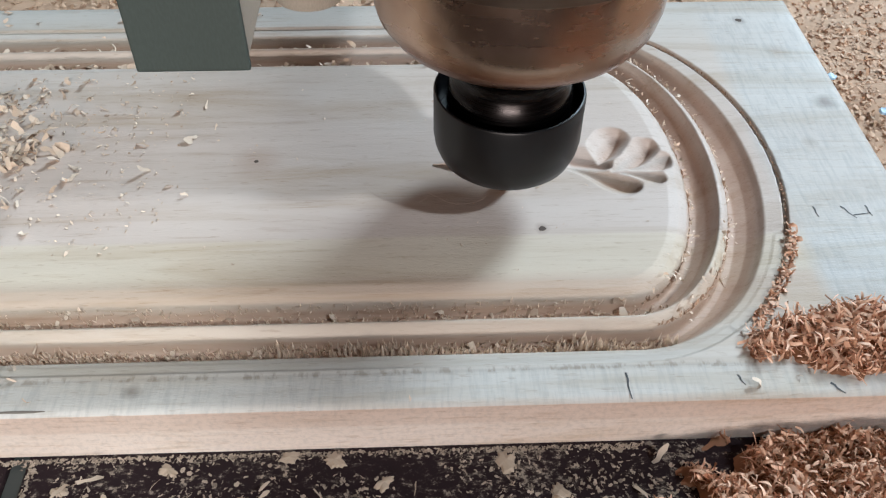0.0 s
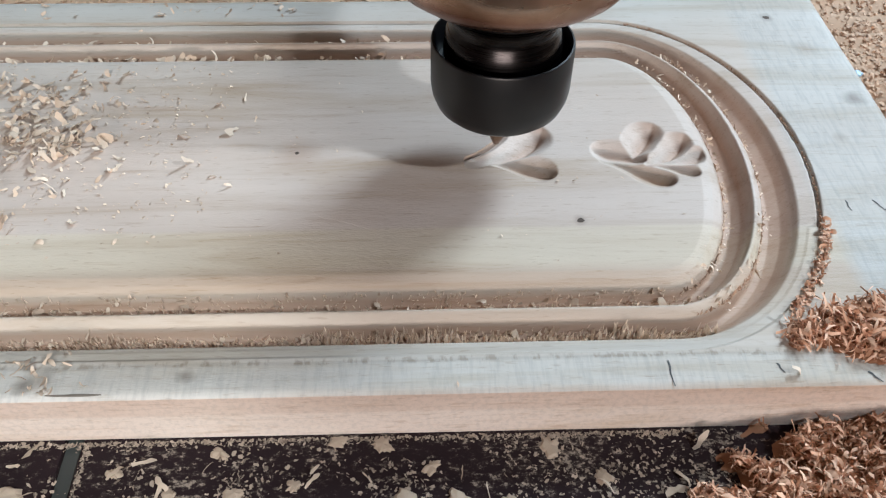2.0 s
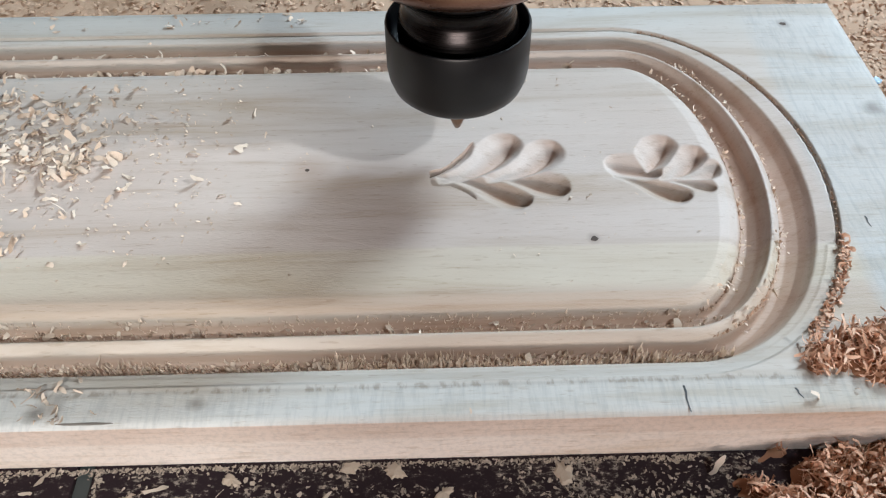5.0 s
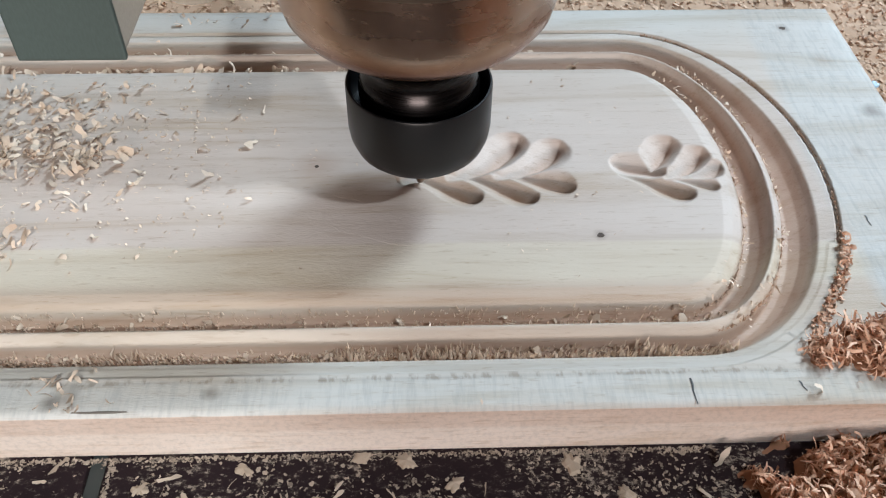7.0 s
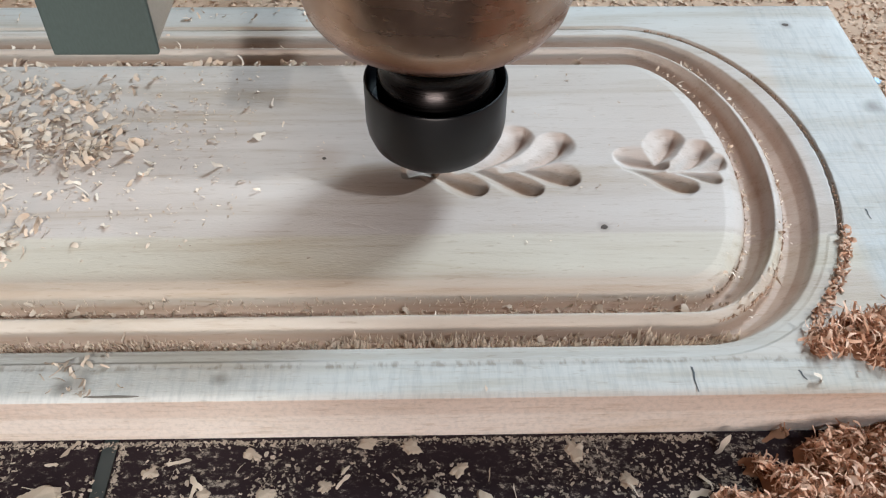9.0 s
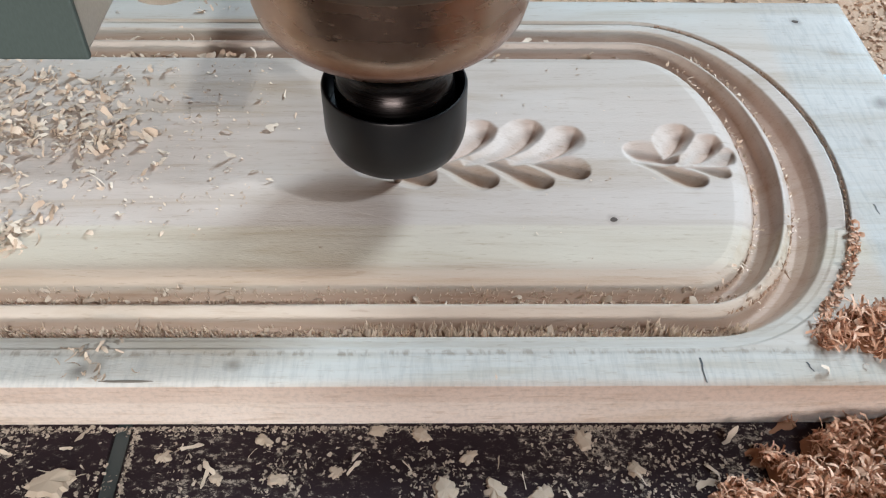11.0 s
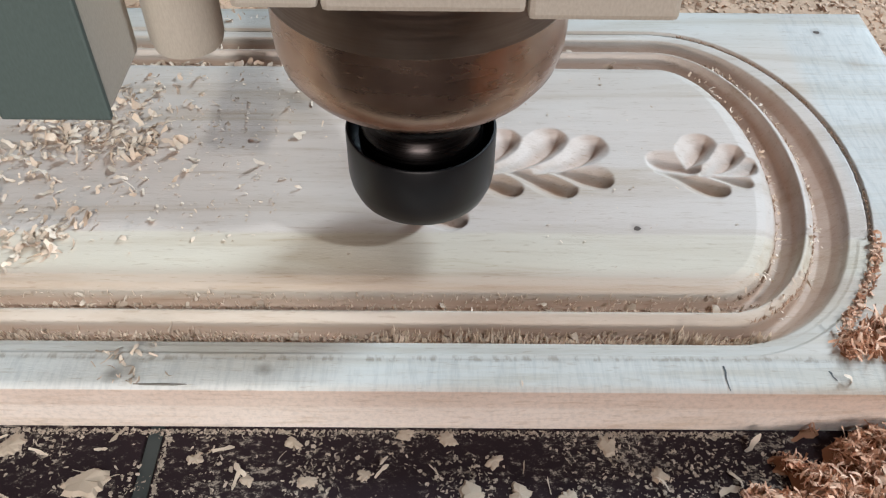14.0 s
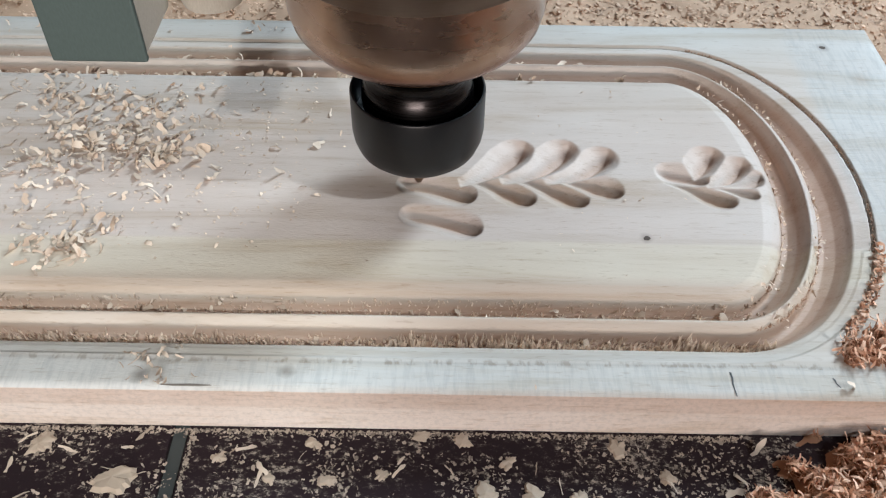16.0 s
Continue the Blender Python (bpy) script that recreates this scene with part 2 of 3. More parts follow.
def part(name, bm, mat, parent=None, label="", smooth=False):
    me = bpy.data.meshes.new(name)
    bm.to_mesh(me)
    bm.free()
    me.materials.append(mat)
    if smooth:
        me.polygons.foreach_set("use_smooth", [True] * len(me.polygons))
    ob = new(name, me)
    if parent:
        ob.parent = parent
    return tagged(ob, label)


def box_bm(x0, x1, y0, y1, z0, z1, bevel=0.0, segments=2):
    bm = bmesh.new()
    bmesh.ops.create_cube(bm, size=1)
    for v in bm.verts:
        v.co = ((x0 + x1) / 2 + v.co.x * (x1 - x0), (y0 + y1) / 2 + v.co.y * (y1 - y0), (z0 + z1) / 2 + v.co.z * (z1 - z0))
    if bevel:
        bmesh.ops.bevel(bm, geom=bm.edges[:], offset=bevel, segments=segments, affect="EDGES", profile=0.6)
    return bm


def lathe_bm(profile, steps=72, closed=False):
    """profile: (radius, z) from bottom to top, turned round z."""
    bm = bmesh.new()
    rings = []
    for r, z in profile:
        rings.append([bm.verts.new((r * math.cos(2 * math.pi * k / steps), r * math.sin(2 * math.pi * k / steps), z)) for k in range(steps)])
    pairs = list(zip(rings, rings[1:]))
    if closed:
        pairs.append((rings[-1], rings[0]))
    for a, b in pairs:
        for k in range(steps):
            bm.faces.new((a[k], a[(k + 1) % steps], b[(k + 1) % steps], b[k]))
    if not closed:
        bm.faces.new(rings[0][::-1])
        bm.faces.new(rings[-1])
    bmesh.ops.recalc_face_normals(bm, faces=bm.faces[:])
    return bm


def soft_edges(ob, degrees=35):
    """Smooth shading but for edges sharper than that."""
    bm = bmesh.new()
    bm.from_mesh(ob.data)
    for e in bm.edges:
        e.smooth = len(e.link_faces) == 2 and e.calc_face_angle(0) < radians(degrees)
    for f in bm.faces:
        f.smooth = True
    bm.to_mesh(ob.data)
    bm.free()
    return ob


# ---- the room round the machine ----
def room():
    x0, x1, y0, y1, top = -2.6, 2.3, -2.4, 2.4, 2.1
    th = 0.2
    tagged(part("floor", box_bm(x0, x1, y0, y1, FLOOR_Z - th, FLOOR_Z), MAT_FLOOR), "grey concrete workshop floor under the machine", "floor", kind="structure")
    tagged(part("ceiling", box_bm(x0, x1, y0, y1, top, top + th), MAT_CEIL), "plain light brown workshop ceiling", "ceiling", kind="structure")
    tagged(part("wall_south", box_bm(x0, x1, y0 - th, y0, FLOOR_Z, top), MAT_WALL), "plain brown plastered workshop wall", "wall", kind="structure")
    tagged(part("wall_west", box_bm(x0 - th, x0, y0, y1, FLOOR_Z, top), MAT_WALL), "plain brown plastered workshop wall", "wall", kind="structure")
    tagged(part("wall_north", box_bm(x0, x1, y1, y1 + th, FLOOR_Z, top), MAT_WALL), "plain brown plastered workshop wall", "wall", kind="structure")
    tagged(part("wall_east", box_bm(x1, x1 + th, y0, y1, FLOOR_Z, top), MAT_WALL), "plain brown plastered workshop wall", "wall", kind="structure")


room()


# ---- the machine's bed ----
def machine_bed():
    bed = tagged(new("machine_bed"), "dark scuffed router bed with a grey slot strip and wood dust", "machine bed")
    bed.location = (0, 0, FLOOR_Z)
    lift = -FLOOR_Z
    for a, b in ((-0.62, -0.1315), (-0.1265, 0.80)):
        part("bed_panel", box_bm(a, b, -0.40, 1.05, lift + TABLE_Z - 0.030, lift + TABLE_Z, 0.0012), MAT_BED, bed)
    part("slot_strip", box_bm(-0.1312, -0.1268, -0.40, 1.05, lift + TABLE_Z - 0.02, lift + TABLE_Z - 0.0012), MAT_STRIP, bed, "dull grey metal strip in the bed's slot")
    part("bed_frame", box_bm(-0.62, 0.80, -0.40, 1.05, lift + TABLE_Z - 0.11, lift + TABLE_Z - 0.0305, 0.004), MAT_GREY, bed)
    for x in (-0.55, 0.73):
        for y in (-0.33, 0.98):
            part("leg", box_bm(x - 0.04, x + 0.04, y - 0.04, y + 0.04, 0, lift + TABLE_Z - 0.11, 0.004), MAT_GREY, bed)


machine_bed()

# ---- the carved board ----
YC, X0 = 0.104, 0.050                # the oval's middle line and where its round end begins
BOARD_X, BOARD_Y = (-0.46, 0.1535), (-0.0005, 0.2125)
# the moulding from the panel outwards: half length of the round end, half width, height
MOULD = [(0.0240, 0.0590, 0.0000), (0.0275, 0.0620, -0.0008), (0.0305, 0.0646, -0.0024), (0.0318, 0.0660, -0.0040), (0.0326, 0.0668, -0.0068),
         (0.0348, 0.0688, -0.0068), (0.0380, 0.0712, -0.0052), (0.0406, 0.0730, -0.0022), (0.0416, 0.0738, 0.0000),
         (0.0430, 0.0750, -0.0006), (0.0448, 0.0768, -0.0022), (0.0457, 0.0786, -0.0072), (0.0482, 0.0806, -0.0074),
         (0.0522, 0.0826, -0.0060), (0.0556, 0.0846, -0.0034), (0.0572, 0.0858, -0.0014), (0.0636, 0.0895, -0.0009), (0.0640, 0.0898, -0.0030), (0.0645, 0.0903, -0.0028), (0.0651, 0.0908, 0.0000)]


def mould_height(x, y):
    """Height of the moulding at arrays x, y."""
    tab = np.array(MOULD)
    s = np.arange(len(tab), dtype=float)
    ax, ay = np.maximum(x - X0, 0.0), np.abs(y - YC)
    low, high = np.zeros_like(ax), np.full_like(ax, s[-1])
    for _ in range(22):
        mid = (low + high) / 2
        inside = (ax / np.interp(mid, s, tab[:, 0])) ** 2 + (ay / np.interp(mid, s, tab[:, 1])) ** 2 < 1
        high = np.where(inside, mid, high)
        low = np.where(inside, low, mid)
    place = (low + high) / 2
    z = np.interp(place, s, tab[:, 2])
    # the torn notch outside the last step runs round the far side only
    return np.where((place > 15.5) & (y < YC - 0.04), np.maximum(z, -0.0009), z)


# each scooped lobe: stem, bend, bulb (x, y), bulb's radius, depth, when the cutter takes it out (None: before), width at the stem, and
# whether it is an upper one (its crease near the outer flank) or a lower one (its crease near the inner flank)
LOBES = {
    "r_stem": ((0.0432, 0.1045), (0.0450, 0.1045), (0.0500, 0.1035), 0.0076, 0.0046, None, 0.95, "lower"),
    "r_upper": ((0.0470, 0.1005), (0.0520, 0.1040), (0.0580, 0.1135), 0.0080, 0.0054, None, 0.30, "upper"),
    "r_upper_b": ((0.0560, 0.0985), (0.0620, 0.1010), (0.0690, 0.1080), 0.0072, 0.0050, None, 0.30, "upper"),
    "r_tip": ((0.0620, 0.0985), (0.0690, 0.1000), (0.0755, 0.1025), 0.0056, 0.0042, None, 0.30, "upper"),
    "r_lower": ((0.0400, 0.0990), (0.0490, 0.0970), (0.0580, 0.0905), 0.0072, 0.0045, None, 0.25, "lower"),
    "r_lower_b": ((0.0560, 0.0965), (0.0630, 0.0965), (0.0700, 0.0935), 0.0046, 0.0030, None, 0.25, "lower"),
    "lower_a": ((-0.0070, 0.1010), (0.0040, 0.1000), (0.0155, 0.0950), 0.0074, 0.0047, None, 0.25, "lower"),
    "upper_a": ((-0.0070, 0.0990), (0.0040, 0.1020), (0.0155, 0.1120), 0.0080, 0.0054, (0.55, 1.35), 0.30, "upper"),
    "lower_b": ((-0.0240, 0.1010), (-0.0110, 0.1000), (0.0015, 0.0898), 0.0076, 0.0047, (2.9, 3.6), 0.25, "lower"),
    "upper_b": ((-0.0230, 0.0990), (-0.0120, 0.1020), (0.0000, 0.1155), 0.0086, 0.0057, (3.6, 4.4), 0.30, "upper"),
    "lower_c": ((-0.0390, 0.0985), (-0.0290, 0.0985), (-0.0182, 0.0900), 0.0074, 0.0047, (6.2, 6.9), 0.25, "lower"),
    "upper_c": ((-0.0390, 0.0970), (-0.0300, 0.1020), (-0.0180, 0.1150), 0.0086, 0.0057, (6.9, 7.8), 0.30, "upper"),
    "lower_d": ((-0.0580, 0.0955), (-0.0510, 0.0955), (-0.0410, 0.0912), 0.0078, 0.0047, (9.8, 11.7), 0.80, "lower"),
    "lower_e": ((-0.0560, 0.0785), (-0.0490, 0.0775), (-0.0390, 0.0735), 0.0076, 0.0047, (13.0, 14.8), 0.85, "lower"),
}


def lobe_depth(x, y, lobe):
    """How deep one scoop goes at arrays x, y (0 outside it): a flat flank and a steep, round-shouldered one that meet in a crease."""
    (ax, ay), (bx, by), (cx, cy), r, depth, _, stem, kind = lobe
    nx, ny = (0.83, -0.56) if kind == "upper" else (-0.42, -0.91)
    flat, steep = (1.12, 0.88) if kind == "upper" else (1.02, 0.98)
    out = np.zeros_like(x)
    for k in range(41):
        u = k / 40
        px = (1 - u) ** 2 * ax + 2 * u * (1 - u) * bx + u * u * cx
        py = (1 - u) ** 2 * ay + 2 * u * (1 - u) * by + u * u * cy
        grow = stem + (1 - stem) * min(1.0, u / 0.85) ** 1.1
        rr = r * grow
        dx, dy = (x - px) / rr, (y - py) / rr
        s, across = dx * nx + dy * ny, -dx * ny + dy * nx
        half = np.sqrt(np.maximum(1 - across ** 2, 0))
        near, far = np.maximum(half - s, 0), np.maximum(half + s, 0)
        lit, shade = (far, near) if kind == "upper" else (near, far)
        d = np.minimum(np.minimum(lit / flat, 1.0), np.minimum(shade / steep, 1.0) ** 1.5)
        out = np.maximum(out, np.where(dx * dx + dy * dy < 1, depth * grow * d, 0))
    return out


def carved_board():
    xs = np.concatenate([np.arange(BOARD_X[0], -0.080, 0.006), np.arange(-0.080, 0.1165, 0.0005), np.arange(0.1165, BOARD_X[1], 0.0025), [BOARD_X[1]]])
    ys = np.concatenate([np.arange(BOARD_Y[0], 0.0118, 0.0028), np.arange(0.0118, 0.1965, 0.0005), np.arange(0.1965, BOARD_Y[1], 0.0028), [BOARD_Y[1]]])
    gx, gy = np.meshgrid(xs, ys, indexing="ij")
    z = mould_height(gx, gy)
    for lobe in LOBES.values():
        near = (gx > -0.08) & (gx < 0.09) & (gy > 0.06) & (gy < 0.13)
        z[near] = np.minimum(z[near], -lobe_depth(gx[near], gy[near], lobe))
    nx, ny = gx.shape
    rim = np.zeros_like(gx, bool)
    rim[0], rim[-1], rim[:, 0], rim[:, -1] = True, True, True, True
    z[rim] = -0.0006
    top = np.stack([gx, gy, z], -1).reshape(-1, 3)
    i, j = np.meshgrid(np.arange(nx - 1), np.arange(ny - 1), indexing="ij")
    a = (i * ny + j).ravel()
    quads = np.stack([a, a + ny, a + ny + 1, a + 1], 1)
    loop = [k * ny for k in range(nx)] + [(nx - 1) * ny + k for k in range(1, ny)] + [k * ny + ny - 1 for k in range(nx - 2, -1, -1)] + [k for k in range(ny - 2, 0, -1)]
    n = len(top)
    skirt = []
    for k in loop:
        x, y, _ = top[k]
        skirt.append((x, y, TABLE_Z))
    verts = np.concatenate([top, np.array(skirt)])
    faces = quads.tolist()
    m = len(loop)
    for k in range(m):
        faces.append((loop[k], n + k, n + (k + 1) % m, loop[(k + 1) % m]))
    faces.append(tuple(n + k for k in range(m - 1, -1, -1)))
    ob = mesh_object("carved_board", verts, faces, MAT_WOOD)
    flags = np.ones(len(faces), bool)
    flags[len(quads):] = False
    ob.data.polygons.foreach_set("use_smooth", flags)
    tagged(ob, "pale pine board with oval moulding and carved leaf lobes", "wooden board")
    return ob


BOARD = carved_board()


def uncut_pieces():
    """The wood that still fills a lobe until the cutter mills it down."""
    made = []
    done = [v for v in LOBES.values() if v[5] is None]
    step = 0.0004
    taken = None
    for name, lobe in LOBES.items():
        if lobe[5] is None:
            continue
        xs = np.arange(-0.082, 0.030, step)
        ys = np.arange(0.060, 0.130, step)
        gx, gy = np.meshgrid(xs, ys, indexing="ij")
        own = lobe_depth(gx, gy, lobe)
        static = np.zeros_like(own)
        for other in done:
            static = np.maximum(static, lobe_depth(gx, gy, other))
        inside = own > 0.00002
        cells = inside[:-1, :-1] | inside[1:, :-1] | inside[:-1, 1:] | inside[1:, 1:]
        wide = cells.copy()
        for _ in range(3):
            wide[1:] |= wide[:-1].copy()
            wide[:-1] |= wide[1:].copy()
            wide[:, 1:] |= wide[:, :-1].copy()
            wide[:, :-1] |= wide[:, 1:].copy()
        open_ = static > 0.0003
        cells = wide & ~(open_[:-1, :-1] & open_[1:, :-1] & open_[:-1, 1:] & open_[1:, 1:])
        if taken is None:
            taken = np.zeros_like(cells)
        cells &= ~taken
        taken |= cells
        used, verts, faces = {}, [], []

        def corner(i, j, level):
            if (i, j, level) not in used:
                used[i, j, level] = len(verts)
                verts.append((xs[i], ys[j], 0.00004 - level * 0.0035))
            return used[i, j, level]

        nx, ny = cells.shape
        for i, j in zip(*np.nonzero(cells)):
            for level in (0, 1):
                q = [corner(i, j, level), corner(i + 1, j, level), corner(i + 1, j + 1, level), corner(i, j + 1, level)]
                faces.append(q if level == 0 else q[::-1])
            for di, dj, e in ((0, -1, ((0, 0), (1, 0))), (1, 0, ((1, 0), (1, 1))), (0, 1, ((1, 1), (0, 1))), (-1, 0, ((0, 1), (0, 0)))):
                a, b = i + di, j + dj
                if not (0 <= a < nx and 0 <= b < ny and cells[a, b]):
                    p, q = [(i + u, j + v) for u, v in e]
                    faces.append([corner(*p, 1), corner(*q, 1), corner(*q, 0), corner(*p, 0)])
        ob = mesh_object("uncut_wood", verts, faces, MAT_WOOD)
        ob.parent = BOARD
        made.append((ob, lobe[5]))
    return made


UNCUT = uncut_pieces()


# ---- the spindle head ----
def spindle_head():
    """Origin at the cutter's tip."""
    head = tagged(new("router_spindle"), "bronze router spindle with a black collet nut and carving cutter", "router spindle")
    nut = part("collet_nut", lathe_bm([(0.0135, 0.0222), (0.0172, 0.0222), (0.0198, 0.0231), (0.0221, 0.0254), (0.0234, 0.0289), (0.0239, 0.0325), (0.0239, 0.0480), (0.0236, 0.0487), (0.0231, 0.0488), (0.0227, 0.0483), (0.0225, 0.0380), (0.0135, 0.0380)], 96, True), MAT_BLACK, head, "matt black collet nut")
    soft_edges(nut, 40)
    neck = part("spindle_nose", lathe_bm([(0.0134, 0.0385), (0.0180, 0.0385), (0.0193, 0.0405), (0.0197, 0.0430), (0.0198, 0.0465), (0.0195, 0.0500), (0.0187, 0.0527), (0.0178, 0.0543), (0.0175, 0.0562), (0.0178, 0.0590), (0.0188, 0.0610), (0.0197, 0.0622), (0.0200, 0.0682)], 96), MAT_STEEL, head, "dark polished steel nose")
    soft_edges(neck, 40)
    collet = part("collet", lathe_bm([(0.0045, 0.0206), (0.0120, 0.0206), (0.0132, 0.0221), (0.0132, 0.0379)], 48), MAT_STEEL, head)
    soft_edges(collet, 40)
    bit = part("cutter", lathe_bm([(0.0003, 0.0042), (0.0012, 0.0048), (0.0026, 0.0085), (0.0031, 0.0120), (0.0031, 0.0205)], 24), MAT_CUTTER, head, "brown carbide carving bit")
    soft_edges(bit, 40)
    cap = part("bearing_cap", lathe_bm([(0.0200, 0.0684), (0.0262, 0.0684), (0.0278, 0.0687), (0.0330, 0.0708), (0.0374, 0.0743), (0.0402, 0.0785), (0.0414, 0.0835), (0.0417, 0.0880), (0.0417, 0.0998), (0.0414, 0.1000)], 128), MAT_BRONZE, head, "rounded smeared bronze bearing cap, dark reflection painted on its lower curve")
    soft_edges(cap, 40)
    house = part("housing", lathe_bm([(0.0405, 0.1002), (0.0424, 0.1002), (0.0427, 0.1006), (0.0427, 0.1210)], 128), MAT_DULL, head, "dull brown housing above a seam")
    soft_edges(house, 40)
    for x0, x1, z0 in ((-0.0370, -0.0190, 0.1238), (-0.0186, 0.0234, 0.1232), (0.0238, 0.0550, 0.1216)):
        part("clamp_block", box_bm(x0, x1, -0.060, 0.070, z0, 0.185, 0.0014), MAT_CREAM, head, "cream painted clamp block")
    box = part("side_box", box_bm(-0.0860, -0.0640, -0.0688, -0.0440, 0.1038, 0.185, 0.0014), MAT_CREAM, head, "dusty cream side box")
    part("front_cover", box_bm(-0.0868, -0.0634, -0.0708, -0.0690, 0.1034, 0.185, 0.0006), MAT_GREY, box, "grey-green front cover plate")
    rod = part("cable_sleeve", lathe_bm([(0.0062, 0.1030), (0.0080, 0.1036), (0.0086, 0.1056), (0.0090, 0.185)], 40), MAT_CREAM, head, "cream cable sleeve with a rounded end")
    rod.location = (-0.0535, -0.0400, 0)
    soft_edges(rod, 40)
    part("column", box_bm(-0.045, 0.050, 0.010, 0.070, 0.2005, 0.500, 0.003), MAT_CREAM, head, "cream lifting column")
    part("slide_arm", box_bm(-0.045, 0.050, 0.0705, 0.240, 0.474, 0.500, 0.003), MAT_GREY, head)
    part("bracket", box_bm(-0.0868, 0.055, -0.0708, 0.070, 0.1855, 0.200, 0.002), MAT_GREY, head)
    return head


HEAD = spindle_head()


def gantry():
    g = tagged(new("gantry"), "cream steel gantry that bridges the router bed", "gantry")
    g.location = (0, 0, TABLE_Z)
    for x in (-0.58, 0.76):
        part("post", box_bm(x - 0.035, x + 0.035, 0.185, 0.265, 0.0, 0.365, 0.003), MAT_CREAM, g)
    part("beam", box_bm(-0.615, 0.795, 0.185, 0.265, 0.3655, 0.476, 0.003), MAT_CREAM, g)
    for z in (0.385, 0.445):
        part("rail", box_bm(-0.60, 0.78, 0.176, 0.1848, z, z + 0.015, 0.001), MAT_STRIP, g, "grey guide rail")


gantry()



# ---- shavings, chips and torn fibres ----
RNG = np.random.default_rng(7)


def turn_matrices(n, flat):
    """n random turns: flat 0 lies on the ground with any heading, 1 tumbles freely."""
    yaw = RNG.uniform(0, 2 * math.pi, n)
    tilt = RNG.normal(0, 1.0, n) * flat
    roll = RNG.normal(0, 1.0, n) * flat
    cz, sz, cx, sx, cy, sy = np.cos(yaw), np.sin(yaw), np.cos(tilt), np.sin(tilt), np.cos(roll), np.sin(roll)
    o, l = np.zeros(n), np.ones(n)
    rz = np.stack([np.stack([cz, -sz, o], -1), np.stack([sz, cz, o], -1), np.stack([o, o, l], -1)], -2)
    rx = np.stack([np.stack([l, o, o], -1), np.stack([o, cx, -sx], -1), np.stack([o, sx, cx], -1)], -2)
    ry = np.stack([np.stack([cy, o, sy], -1), np.stack([o, l, o], -1), np.stack([-sy, o, cy], -1)], -2)
    return rz @ rx @ ry


def flakes(name, places, length, width, curl, flat, mat, label, category="wood shavings", lift=0.0):
    """One heap of curled shavings, a strip of four quads each, at places (n x 3)."""
    n = len(places)
    ln = RNG.uniform(*length, n)
    wd = RNG.uniform(*width, n) * ln
    cv = RNG.uniform(*curl, n) * RNG.choice([-1, 1], n)
    segs = 4
    u = np.linspace(-0.5, 0.5, segs + 1)
    shape = np.array([0.75, 1.0, 0.85, 0.95, 0.4])
    ang = u[None, :] * cv[:, None]
    safe = np.where(np.abs(cv) < 0.05, 0.05, cv)[:, None]
    px = np.sin(ang) / safe * ln[:, None]
    pz = (1 - np.cos(ang)) / safe * ln[:, None]
    jag = RNG.uniform(0.25, 1.35, (n, segs + 1, 2))
    half = 0.5 * wd[:, None] * shape[None, :]
    skew = RNG.normal(0, 0.18, (n, 1)) * u[None, :] * ln[:, None]
    left = np.stack([px, skew - half * jag[:, :, 0], pz], -1)
    right = np.stack([px, skew + half * jag[:, :, 1], pz + RNG.normal(0, 0.12, (n, segs + 1)) * half], -1)
    pts = np.stack([left, right], 2).reshape(n, -1, 3)
    pts = np.einsum("nij,nkj->nki", turn_matrices(n, flat), pts)
    low = pts[:, :, 2].min(1)
    base = np.array(places, float)
    pts = pts + base[:, None, :]
    pts[:, :, 2] += (lift - low * 0.9)[:, None] + 0.00015
    per = (segs + 1) * 2
    faces = []
    for k in range(segs):
        a = np.arange(n) * per + 2 * k
        faces.append(np.stack([a, a + 2, a + 3, a + 1], 1))
    faces = np.concatenate(faces)
    ob = mesh_object(name, pts.reshape(-1, 3), faces.tolist(), mat, smooth=True)
    return tagged(ob, label, category, kind="stuff")


def mound(name, cx, cy, rx, ry, height, base, mat, label, seed, rough=0.35):
    """An uneven heap under the loose shavings; returns its height function too."""
    def level(x, y):
        d = np.sqrt(((x - cx) / rx) ** 2 + ((y - cy) / ry) ** 2)
        wave = np.array([noise.noise((float(a) * 90 + seed, float(b) * 90, seed)) for a, b in zip(np.ravel(x), np.ravel(y))]).reshape(np.shape(x))
        fine = np.array([noise.noise((float(a) * 330 + seed, float(b) * 330, seed)) for a, b in zip(np.ravel(x), np.ravel(y))]).reshape(np.shape(x))
        return height * np.clip(1.15 - d + rough * wave + 0.18 * fine, 0, 1) ** 0.8
    xs, ys = np.linspace(cx - 1.4 * rx, cx + 1.4 * rx, 64), np.linspace(cy - 1.4 * ry, cy + 1.4 * ry, 64)
    gx, gy = np.meshgrid(xs, ys, indexing="ij")
    z = level(gx, gy)
    verts = np.stack([gx, gy, base + z - 0.0004], -1).reshape(-1, 3)
    faces = [(i * 64 + j, (i + 1) * 64 + j, (i + 1) * 64 + j + 1, i * 64 + j + 1) for i in range(63) for j in range(63)
             if max(z[i, j], z[i + 1, j], z[i, j + 1], z[i + 1, j + 1]) > 0]
    ob = mesh_object(name, verts, faces, mat, smooth=True)
    tagged(ob, label, "wood shavings", kind="stuff")
    return level


def spread(n, x0, x1, y0, y1):
    return RNG.uniform(x0, x1, n), RNG.uniform(y0, y1, n)


def board_height(x, y):
    z = mould_height(x, y)
    return z


